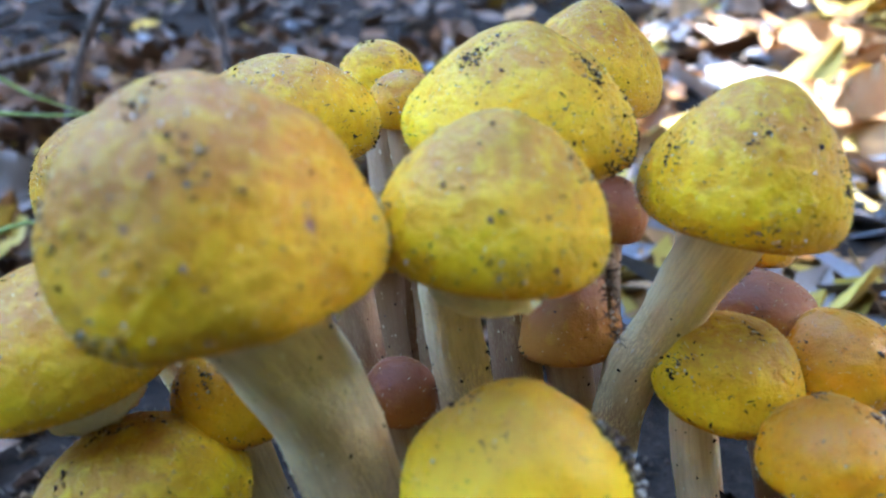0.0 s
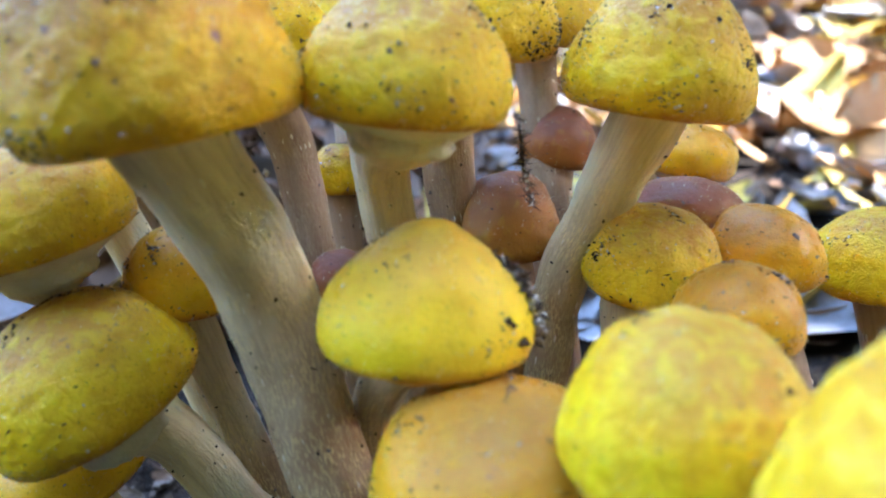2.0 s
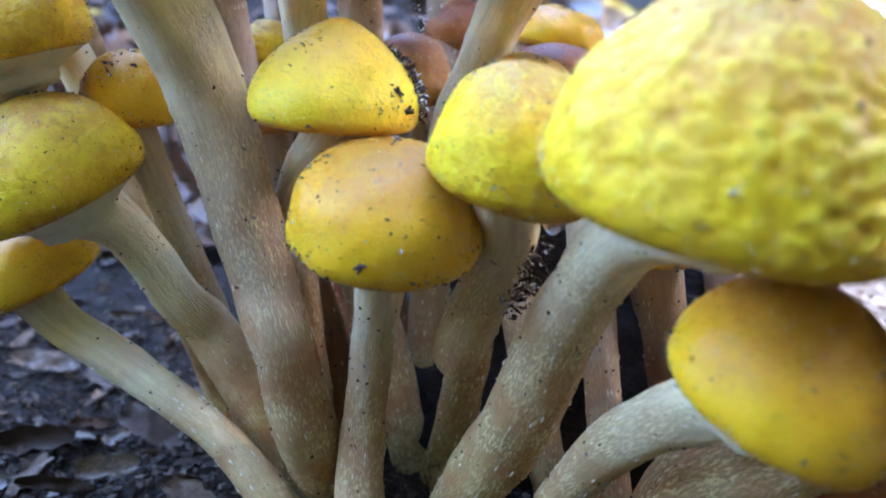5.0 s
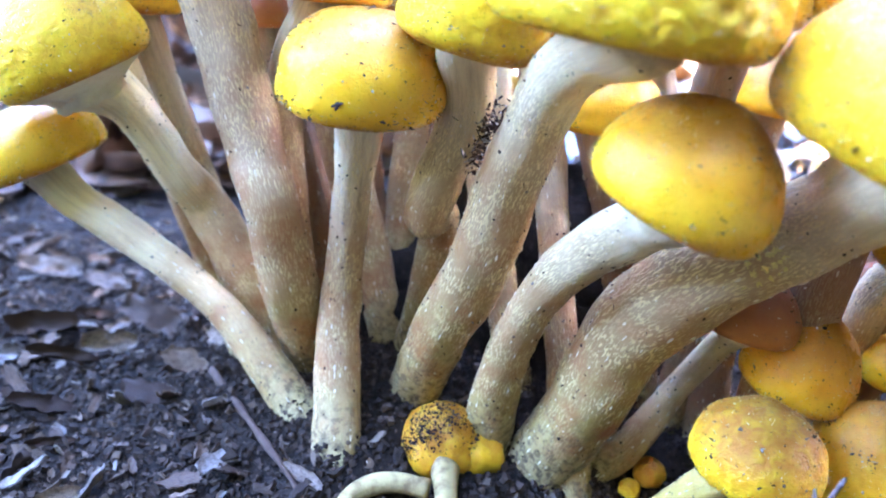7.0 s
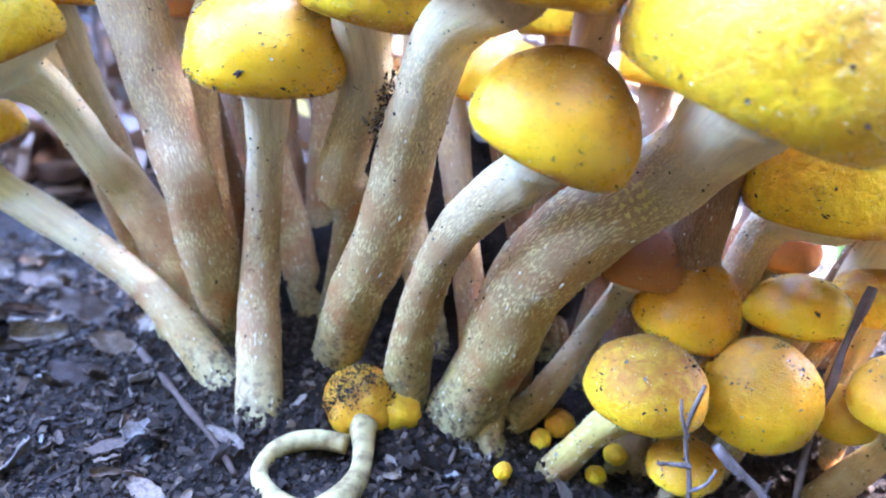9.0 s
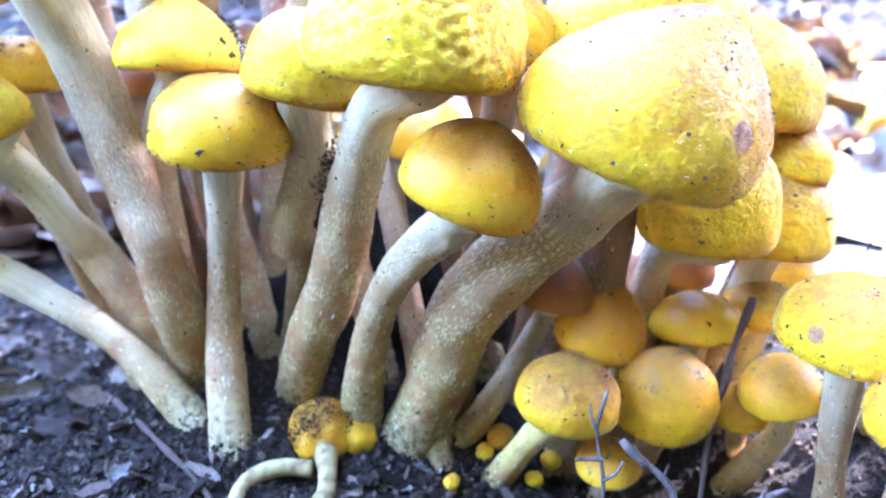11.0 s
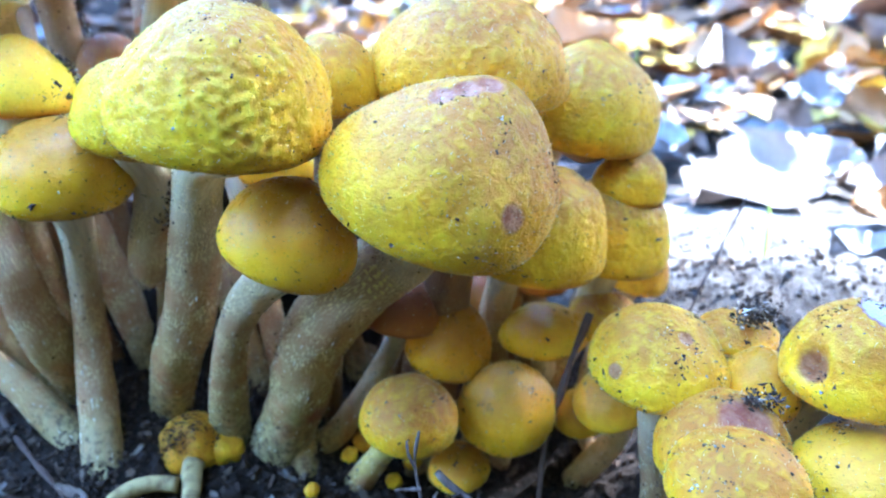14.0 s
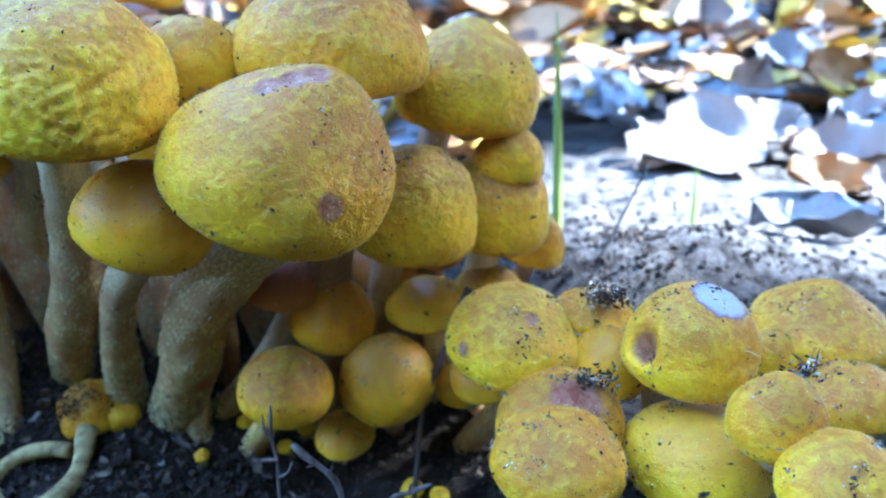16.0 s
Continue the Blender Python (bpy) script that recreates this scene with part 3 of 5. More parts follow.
# ---- the mushroom cluster ----
mushroom("large ochre-yellow mushroom with a broad speckled dome", rim=(-0.0261, 0.1227, 0.1567), R=0.0245, H=0.0343, axis=(-0.1559, -0.0134, 0.9877), stem=[(-0.0173, 0.1342, 0.1312), (-0.0088, 0.1343, 0.1007), (-0.0024, 0.1314, 0.0783), (0.0027, 0.1262, 0.0650), (0.0076, 0.1323, 0.0345), (0.0120, 0.1500, 0.0083)], r=0.0085, full=0.6, cone=0.2, skin='yellow', wrinkle=0.5, dirt=1.2, hairs=0.55, skew=-0.06)
mushroom("ochre-yellow mushroom with a conical cap and pale ringed stem", rim=(0.0113, 0.1388, 0.1575), R=0.0194, H=0.0255, axis=(0.1041, 0.0090, 0.9945), stem=[(0.0038, 0.1618, 0.1321), (0.0350, 0.1550, 0.0112)], r=0.0062, full=0.6, cone=0.35, skin='yellow', wrinkle=0.3, dirt=1.4, hairs=0.55, veil=1.0)
mushroom("bright yellow mushroom with a bell cap on a slanting pale stem", rim=(0.0592, 0.1698, 0.1545), R=0.0204, H=0.0289, axis=(0.1387, 0.0119, 0.9903), stem=[(0.0496, 0.1759, 0.1317), (0.0394, 0.1792, 0.0996), (0.0340, 0.1650, 0.0077)], r=0.0062, full=0.6, cone=0.3, skin='yellow', wrinkle=0.6, dirt=1.3, hairs=0.55, stalk='olive')
mushroom("smooth yellow mushroom with a bell-shaped cap and dirty edge", rim=(0.0159, 0.1250, 0.1195), R=0.0189, H=0.0227, axis=(0.0521, 0.0048, 0.9986), stem=[(0.0015, 0.1478, 0.0891), (0.0080, 0.1550, 0.0066)], r=0.0052, full=0.2, cone=0.35, skin='smooth', wrinkle=0.12, dirt=0.6, hairs=0.5, flakes=[(-35, 0.55, 0.003), (-28, 0.68, 0.003)])
mushroom("smooth amber mushroom with flecks of bark on its cap", rim=(0.0288, 0.1096, 0.0949), R=0.0210, H=0.0241, axis=(0.0718, -0.1369, 0.9880), stem=[(0.0263, 0.1210, 0.0787), (0.0241, 0.1259, 0.0610), (0.0215, 0.1260, 0.0302), (0.0240, 0.1060, -0.0030)], r=0.0058, full=0.7, skin='orange', wrinkle=0.1, dirt=1.0, hairs=0.5, flakes=[(-97, 0.72, 0.0028), (-70, 0.8, 0.0015), (-85, 0.5, 0.001)], stalk='brown')
mushroom("ochre mushroom with a tilted grainy cap", rim=(0.0535, 0.0980, 0.1117), R=0.0173, H=0.0243, axis=(0.2423, -0.1284, 0.9617), stem=[(0.0543, 0.1136, 0.0953), (0.0454, 0.1251, 0.0657), (0.0489, 0.1435, 0.0579), (0.0420, 0.1500, 0.0124)], r=0.0060, full=0.75, skin='yellow', wrinkle=0.4, dirt=0.7, hairs=0.5, stalk='olive')
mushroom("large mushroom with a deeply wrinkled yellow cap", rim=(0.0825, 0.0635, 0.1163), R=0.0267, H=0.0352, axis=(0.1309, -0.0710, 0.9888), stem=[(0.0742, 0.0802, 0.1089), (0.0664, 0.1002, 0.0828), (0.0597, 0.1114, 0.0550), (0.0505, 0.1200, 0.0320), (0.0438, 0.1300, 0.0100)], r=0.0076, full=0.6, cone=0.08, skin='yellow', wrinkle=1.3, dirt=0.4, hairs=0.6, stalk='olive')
mushroom("smooth amber mushroom tucked below a larger wrinkled cap", rim=(0.0939, 0.0639, 0.0846), R=0.0181, H=0.0235, axis=(0.3656, -0.1430, 0.9197), stem=[(0.0927, 0.0806, 0.0769), (0.0785, 0.0943, 0.0599), (0.0697, 0.1076, 0.0350), (0.0652, 0.1180, 0.0020)], r=0.0062, full=0.5, cone=0.2, skin='orange', wrinkle=0.1, dirt=0.3, hairs=0.5, skew=0.0, stalk='olive')
mushroom("largest yellow mushroom with a torn crown and shaggy scales", rim=(0.1310, 0.0516, 0.0965), R=0.0293, H=0.0386, axis=(0.3333, -0.1820, 0.9251), stem=[(0.1286, 0.0783, 0.0801), (0.1142, 0.0877, 0.0667), (0.0996, 0.1002, 0.0462), (0.0902, 0.1081, 0.0180), (0.0815, 0.1150, -0.0033)], r=0.0102, full=0.6, cone=0.3, skin='yellow', wrinkle=0.35, dirt=0.3, hairs=1.0, dents=[(-0.26, -0.2, 0.86, 0.16, 0.04), (-0.09, -0.16, 0.95, 0.17, 0.05), (0.08, -0.12, 1.0, 0.15, 0.04), (0.36, -0.86, 0.44, 0.17, 0.02)], skew=0.22, stalk='olive', wounds=[(0.0948, 0.1044, 0.0169, 0.0110)], crust=[(0.1160, 0.0720, 0.0720, 0.0012, 60)])
mushroom("small brown-orange mushroom on a thin pale stem", rim=(0.1269, 0.1023, 0.0457), R=0.0132, H=0.0161, axis=(0.1717, -0.0260, 0.9848), stem=[(0.1283, 0.1153, 0.0370), (0.1204, 0.1236, 0.0187), (0.1057, 0.1171, 0.0010), (0.0955, 0.1160, -0.0060)], r=0.0042, full=0.28, cone=0.12, skin='brown', wrinkle=0.1, dirt=0.3, hairs=0.15, stalk='pale')
mushroom("small glossy orange mushroom with a round cap", rim=(0.1415, 0.1017, 0.0306), R=0.0145, H=0.0215, axis=(0.1849, -0.1657, 0.9687), stem=[(0.1350, 0.1321, -0.0120)], r=0.0040, full=0.28, cone=0.12, skin='orange', wrinkle=0.1, dirt=1.1, hairs=0.8)
mushroom("small amber mushroom with a whitish stem", rim=(0.1767, 0.1054, 0.0312), R=0.0156, H=0.0143, axis=(0.0000, 0.0000, 1.0000), stem=[(0.1862, 0.1360, -0.0106)], r=0.0050, full=0.28, cone=0.12, skin='orange', wrinkle=0.1, dirt=0.5, hairs=0.15, flakes=[(-100, 0.5, 0.002), (-30, 0.65, 0.0022)], stalk='pale')
mushroom("small bright yellow mushroom leaning on a thin stem", rim=(0.1256, 0.0800, 0.0199), R=0.0151, H=0.0168, axis=(0.1007, -0.2576, 0.9610), stem=[(0.1177, 0.0940, 0.0027), (0.1085, 0.1030, -0.0155)], r=0.0046, full=0.5, cone=0.12, skin='yellow', wrinkle=0.3, dirt=0.6, hairs=0.8, stalk='yellow')
mushroom("small round orange mushroom with a scaly brown crown", rim=(0.1597, 0.0902, 0.0119), R=0.0166, H=0.0229, axis=(-0.0513, -0.3711, 0.9272), stem=[(0.1621, 0.1149, -0.0226)], r=0.0040, full=0.5, cone=0.12, skin='orange', wrinkle=0.4, dirt=1.1, hairs=0.8)
mushroom("tiny yellow mushroom close to the soil", rim=(0.1431, 0.0915, -0.0070), R=0.0106, H=0.0086, axis=(-0.0331, -0.2567, 0.9659), stem=[(0.1413, 0.1017, -0.0249)], r=0.0025, full=0.28, cone=0.12, skin='smooth', wrinkle=0.3, dirt=1.1, hairs=0.8)
mushroom("small yellow mushroom half hidden behind others", rim=(0.1851, 0.0911, 0.0076), R=0.0096, H=0.0113, axis=(-0.0354, -0.2564, 0.9659), stem=[(0.1971, 0.1138, -0.0193)], r=0.0030, full=0.28, cone=0.12, skin='smooth', wrinkle=0.1, dirt=0.4, hairs=0.15)
mushroom("small yellow mushroom on a bent dirty stem", rim=(0.1929, 0.0786, 0.0188), R=0.0127, H=0.0140, axis=(-0.2754, -0.1282, 0.9527), stem=[(0.1994, 0.0907, 0.0007), (0.1880, 0.1030, -0.0255)], r=0.0045, full=0.28, cone=0.12, skin='smooth', wrinkle=0.1, dirt=0.4, hairs=0.15, stalk='pale')
mushroom("yellow mushroom with a small hole in its cap", rim=(0.1944, 0.0518, 0.0444), R=0.0195, H=0.0205, axis=(0.0834, -0.1526, 0.9848), stem=[(0.2001, 0.0626, 0.0133), (0.2057, 0.0718, -0.0229)], r=0.0045, full=0.28, cone=0.12, skin='yellow', wrinkle=0.5, dirt=1.1, hairs=0.8, dents=[(0.1, -0.42, 0.9, 0.15, 0.06), (-0.8, -0.4, 0.4, 0.16, 0.01)])
mushroom("yellow mushroom with a torn brown scar on top", rim=(0.2017, 0.0269, 0.0318), R=0.0173, H=0.0200, axis=(-0.0231, -0.1721, 0.9848), stem=[(0.2103, 0.0517, -0.0181)], r=0.0048, full=0.28, cone=0.12, skin='yellow', wrinkle=0.4, dirt=1.1, hairs=0.8, dents=[(0.15, -0.35, 0.92, 0.6, 0.12)])
mushroom("bright yellow mushroom with a grainy dirty cap", rim=(0.1957, 0.0070, 0.0362), R=0.0164, H=0.0158, axis=(-0.0232, -0.1721, 0.9848), stem=[(0.2027, 0.0259, -0.0133)], r=0.0050, full=0.5, cone=0.12, skin='yellow', wrinkle=0.5, dirt=1.1, hairs=0.8)
mushroom("broken yellow mushroom with a torn pale cap edge", rim=(0.2373, 0.0292, 0.0473), R=0.0180, H=0.0255, axis=(0.1281, -0.0891, 0.9878), stem=[(0.2405, 0.0507, 0.0263), (0.2477, 0.0639, -0.0128)], r=0.0045, full=0.28, cone=0.12, skin='yellow', wrinkle=0.6, dirt=1.1, hairs=0.8, dents=[(-0.90, -0.25, 0.40, 0.36, 0.34), (0.20, -0.12, 0.97, 0.50, 0.06, 'shiny')], stalk='pale')
mushroom("wide yellow mushroom with crumbs of soil on it", rim=(0.2348, 0.0132, 0.0265), R=0.0188, H=0.0168, axis=(-0.0232, -0.1721, 0.9848), stem=[(0.2414, 0.0195, -0.0098)], r=0.0050, full=0.5, cone=0.12, skin='smooth', wrinkle=0.4, dirt=1.1, hairs=0.8, flakes=[(-110, 0.5, 0.003), (-80, 0.3, 0.0015)])
mushroom("amber mushroom squeezed between neighbours", rim=(0.2201, 0.0425, 0.0368), R=0.0118, H=0.0179, axis=(-0.0116, -0.0864, 0.9962), stem=[(0.2380, 0.0818, -0.0150)], r=0.0040, full=0.28, cone=0.12, skin='orange', wrinkle=0.35, dirt=1.1, hairs=0.8)
mushroom("yellow mushroom with grey grit heaped on its cap", rim=(0.2205, 0.0557, 0.0518), R=0.0116, H=0.0074, axis=(-0.0116, -0.0864, 0.9962), stem=[(0.2422, 0.1075, -0.0101)], r=0.0040, full=0.28, cone=0.12, skin='yellow', wrinkle=0.35, dirt=1.1, hairs=0.8)
mushroom("ochre-yellow honey mushroom with a domed cap on a pale stem", rim=(0.2434, -0.0055, 0.0487), R=0.0114, H=0.0173, axis=(0.0743, -0.0989, 0.9923), stem=[(0.2743, 0.0313, -0.0088)], r=0.0042, full=0.28, cone=0.12, skin='yellow', wrinkle=0.35, dirt=1.1, hairs=0.8)
mushroom("ochre-yellow honey mushroom with a domed cap on a pale stem", rim=(0.2860, 0.0424, 0.0440), R=0.0200, H=0.0185, axis=(0.0416, -0.0864, 0.9962), stem=[(0.2900, 0.0750, -0.0095)], r=0.0045, full=0.2, cone=0.6, skin='yellow', wrinkle=0.35, dirt=1.1, hairs=0.8)
mushroom("ochre-yellow honey mushroom with a domed cap on a pale stem", rim=(0.2669, 0.0359, 0.0391), R=0.0083, H=0.0127, axis=(0.0000, 0.0000, 1.0000), stem=[(0.2700, 0.0750, -0.0109)], r=0.0040, full=0.28, cone=0.12, skin='yellow', wrinkle=0.35, dirt=1.1, hairs=0.8)
mushroom("ochre-yellow honey mushroom with a domed cap on a pale stem", rim=(0.2741, 0.0091, 0.0428), R=0.0131, H=0.0119, axis=(-0.0862, 0.0129, 0.9962), stem=[(0.2800, 0.0450, -0.0099)], r=0.0040, full=0.28, cone=0.12, skin='yellow', wrinkle=0.35, dirt=1.1, hairs=0.8)
mushroom("ochre-yellow honey mushroom with a domed cap on a pale stem", rim=(0.2489, -0.0239, 0.0459), R=0.0139, H=0.0143, axis=(-0.0232, -0.1721, 0.9848), stem=[(0.2773, 0.0070, -0.0085)], r=0.0040, full=0.28, cone=0.12, skin='yellow', wrinkle=0.35, dirt=1.1, hairs=0.8)
mushroom("ochre-yellow honey mushroom with a domed cap on a pale stem", rim=(0.3061, 0.0278, 0.0321), R=0.0127, H=0.0141, axis=(0.0000, 0.0000, 1.0000), stem=[(0.3150, 0.0500, -0.0091)], r=0.0040, full=0.28, cone=0.12, skin='yellow', wrinkle=0.35, dirt=1.1, hairs=0.8)
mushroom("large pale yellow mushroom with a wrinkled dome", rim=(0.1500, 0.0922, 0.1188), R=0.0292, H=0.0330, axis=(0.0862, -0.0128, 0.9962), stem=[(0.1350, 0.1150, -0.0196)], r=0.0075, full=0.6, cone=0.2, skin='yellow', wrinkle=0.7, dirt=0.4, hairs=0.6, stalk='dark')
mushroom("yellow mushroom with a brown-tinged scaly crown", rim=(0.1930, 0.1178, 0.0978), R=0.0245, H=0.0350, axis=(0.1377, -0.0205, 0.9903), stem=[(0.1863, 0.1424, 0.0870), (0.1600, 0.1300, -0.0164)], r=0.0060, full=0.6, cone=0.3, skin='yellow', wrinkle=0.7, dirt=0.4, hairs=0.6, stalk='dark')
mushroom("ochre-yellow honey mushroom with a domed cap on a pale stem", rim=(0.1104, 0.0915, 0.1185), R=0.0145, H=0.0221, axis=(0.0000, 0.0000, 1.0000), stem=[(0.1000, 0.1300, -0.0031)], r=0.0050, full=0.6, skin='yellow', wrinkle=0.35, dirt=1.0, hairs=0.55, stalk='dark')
mushroom("scaly yellow mushroom pressed behind a larger cap", rim=(0.1712, 0.0905, 0.0645), R=0.0205, H=0.0345, axis=(0.0862, -0.0128, 0.9962), stem=[(0.1640, 0.1126, 0.0520), (0.1550, 0.1200, -0.0207)], r=0.0062, full=0.6, skin='yellow', wrinkle=0.7, dirt=0.7, hairs=0.7)
mushroom("yellow-orange mushroom with a dark-flecked cap", rim=(0.2005, 0.1085, 0.0575), R=0.0195, H=0.0305, axis=(0.1034, -0.0154, 0.9945), stem=[(0.1750, 0.1250, -0.0182)], r=0.0050, full=0.6, skin='yellow', wrinkle=0.5, dirt=0.5, hairs=0.55, flakes=[(-60, 0.6, 0.003), (-100, 0.45, 0.0016)])
mushroom("ochre-yellow honey mushroom with a domed cap on a pale stem", rim=(0.2225, 0.1405, 0.0340), R=0.0130, H=0.0190, axis=(0.2392, -0.0359, 0.9703), stem=[(0.2050, 0.1500, -0.0121)], r=0.0040, full=0.6, skin='yellow', wrinkle=0.35, dirt=1.0, hairs=0.55, stalk='dark')
mushroom("ochre-yellow honey mushroom with a domed cap on a pale stem", rim=(0.2054, 0.1063, 0.0809), R=0.0123, H=0.0166, axis=(0.1717, -0.0258, 0.9848), stem=[(0.1850, 0.1400, -0.0097)], r=0.0040, full=0.6, skin='yellow', wrinkle=0.35, dirt=1.0, hairs=0.55, stalk='dark')
mushroom("ochre-yellow honey mushroom with a domed cap on a pale stem", rim=(0.1985, 0.1060, 0.0330), R=0.0125, H=0.0150, axis=(0.0000, 0.0000, 1.0000), stem=[(0.1950, 0.1250, -0.0197)], r=0.0040, full=0.6, skin='yellow', wrinkle=0.35, dirt=1.0, hairs=0.55)
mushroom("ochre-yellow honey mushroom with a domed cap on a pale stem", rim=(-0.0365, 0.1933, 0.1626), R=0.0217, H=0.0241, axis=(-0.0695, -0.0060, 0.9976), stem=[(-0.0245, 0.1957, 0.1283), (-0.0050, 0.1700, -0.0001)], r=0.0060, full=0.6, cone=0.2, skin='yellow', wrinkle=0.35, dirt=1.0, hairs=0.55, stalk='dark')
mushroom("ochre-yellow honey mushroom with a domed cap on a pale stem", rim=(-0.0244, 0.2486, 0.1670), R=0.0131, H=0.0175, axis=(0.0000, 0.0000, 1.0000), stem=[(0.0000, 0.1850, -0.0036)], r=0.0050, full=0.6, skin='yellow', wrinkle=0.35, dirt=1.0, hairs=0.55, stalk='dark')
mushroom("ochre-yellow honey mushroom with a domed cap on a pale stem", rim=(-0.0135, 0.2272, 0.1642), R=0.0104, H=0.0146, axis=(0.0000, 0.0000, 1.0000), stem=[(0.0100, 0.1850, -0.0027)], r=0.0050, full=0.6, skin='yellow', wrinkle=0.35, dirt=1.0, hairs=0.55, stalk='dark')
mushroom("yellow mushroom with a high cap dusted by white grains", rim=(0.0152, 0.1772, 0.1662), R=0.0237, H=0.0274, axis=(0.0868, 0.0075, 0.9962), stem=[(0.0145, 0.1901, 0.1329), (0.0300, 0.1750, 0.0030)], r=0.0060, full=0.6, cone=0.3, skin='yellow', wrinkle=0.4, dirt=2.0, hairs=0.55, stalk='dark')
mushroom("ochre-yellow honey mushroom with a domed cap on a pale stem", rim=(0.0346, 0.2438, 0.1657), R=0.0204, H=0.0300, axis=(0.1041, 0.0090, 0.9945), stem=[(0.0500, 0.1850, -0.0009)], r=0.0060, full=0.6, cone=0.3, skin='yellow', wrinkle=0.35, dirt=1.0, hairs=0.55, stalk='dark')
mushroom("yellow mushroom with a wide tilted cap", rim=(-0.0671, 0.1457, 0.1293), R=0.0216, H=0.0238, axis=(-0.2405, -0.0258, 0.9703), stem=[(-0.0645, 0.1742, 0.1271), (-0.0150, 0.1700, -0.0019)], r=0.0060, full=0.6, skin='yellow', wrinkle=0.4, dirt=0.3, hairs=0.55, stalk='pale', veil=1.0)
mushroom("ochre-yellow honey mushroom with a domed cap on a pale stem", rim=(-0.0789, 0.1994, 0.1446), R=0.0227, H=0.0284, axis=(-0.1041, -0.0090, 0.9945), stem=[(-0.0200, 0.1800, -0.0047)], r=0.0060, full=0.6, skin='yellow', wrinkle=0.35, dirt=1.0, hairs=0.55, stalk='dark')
mushroom("yellow mushroom with a tilted lobed cap and thick stem", rim=(-0.0524, 0.1388, 0.0963), R=0.0220, H=0.0264, axis=(-0.3940, -0.1322, 0.9096), stem=[(-0.0425, 0.1441, 0.0885), (-0.0290, 0.1457, 0.0682), (-0.0229, 0.1519, 0.0567), (-0.0074, 0.1497, 0.0299), (0.0040, 0.1500, 0.0063)], r=0.0068, full=0.6, skin='yellow', wrinkle=0.4, dirt=0.7, hairs=0.55, stalk='pale', veil=1.0)
mushroom("amber mushroom on a long pale slanting stem", rim=(-0.0751, 0.1550, 0.0659), R=0.0217, H=0.0195, axis=(-0.3723, -0.0751, 0.9251), stem=[(-0.0629, 0.1501, 0.0573), (-0.0422, 0.1446, 0.0468), (-0.0144, 0.1366, 0.0285), (0.0112, 0.1230, 0.0030)], r=0.0055, full=0.6, skin='orange', wrinkle=0.1, dirt=0.2, hairs=0.55, stalk='pale')
mushroom("small orange mushroom sprinkled with dark soil", rim=(-0.0423, 0.1567, 0.1134), R=0.0124, H=0.0189, axis=(0.0000, 0.0000, 1.0000), stem=[(-0.0100, 0.1650, 0.0002)], r=0.0050, full=0.6, skin='orange', wrinkle=0.35, dirt=1.8, hairs=0.55)
mushroom("small dull brown mushroom deep in the cluster", rim=(0.0285, 0.1908, 0.1168), R=0.0133, H=0.0203, axis=(0.0000, 0.0000, 1.0000), stem=[(0.0500, 0.1900, -0.0028)], r=0.0050, full=0.6, skin='brown', wrinkle=0.35, dirt=0.3, hairs=0.55, stalk='dark')
mushroom("red-brown mushroom deep in the cluster", rim=(0.0720, 0.1922, 0.1234), R=0.0144, H=0.0121, axis=(0.0000, 0.0000, 1.0000), stem=[(0.1000, 0.1800, -0.0032)], r=0.0050, full=0.6, skin='brown', wrinkle=0.35, dirt=0.3, hairs=0.55, stalk='dark')
mushroom("orange mushroom on a slanting stem in the cluster", rim=(0.0747, 0.2201, 0.1319), R=0.0151, H=0.0142, axis=(0.1727, 0.0185, 0.9848), stem=[(0.0651, 0.2276, 0.1259), (0.0800, 0.2000, -0.0062)], r=0.0050, full=0.6, skin='orange', wrinkle=0.35, dirt=0.2, hairs=0.55, stalk='pale')
mushroom("round amber mushroom with a white fleck", rim=(0.0868, 0.1781, 0.1150), R=0.0141, H=0.0168, axis=(0.0000, 0.0000, 1.0000), stem=[(0.1200, 0.1500, -0.0044)], r=0.0050, full=0.6, skin='orange', wrinkle=0.35, dirt=0.3, hairs=0.55, flakes=[(-70, 0.4, 0.002)], stalk='dark')
mushroom("small yellow-orange mushroom peppered with dark specks", rim=(0.0610, 0.1716, 0.1143), R=0.0158, H=0.0192, axis=(0.0944, -0.0790, 0.9924), stem=[(0.0552, 0.1691, 0.1025), (0.0750, 0.1400, 0.0077)], r=0.0050, full=0.6, skin='yellow', wrinkle=0.35, dirt=1.6, hairs=0.55)
mushroom("brownish mushroom with a speckled cap", rim=(0.0743, 0.1463, 0.1125), R=0.0127, H=0.0155, axis=(0.0000, 0.0000, 1.0000), stem=[(0.0900, 0.1100, -0.0078)], r=0.0050, full=0.6, skin='orange', wrinkle=0.35, dirt=1.6, hairs=0.55)
mushroom("ochre-yellow honey mushroom with a domed cap on a pale stem", rim=(0.1187, 0.1933, 0.1074), R=0.0152, H=0.0205, axis=(0.0000, 0.0000, 1.0000), stem=[(0.1400, 0.1600, -0.0060)], r=0.0050, full=0.6, skin='yellow', wrinkle=0.35, dirt=1.0, hairs=0.55, stalk='dark')
mushroom("small red-brown mushroom deep in the cluster", rim=(0.0408, 0.2367, 0.1309), R=0.0115, H=0.0173, axis=(0.1729, 0.0159, 0.9848), stem=[(0.0450, 0.1850, -0.0009)], r=0.0050, full=0.6, skin='brown', wrinkle=0.35, dirt=0.2, hairs=0.55, stalk='dark')
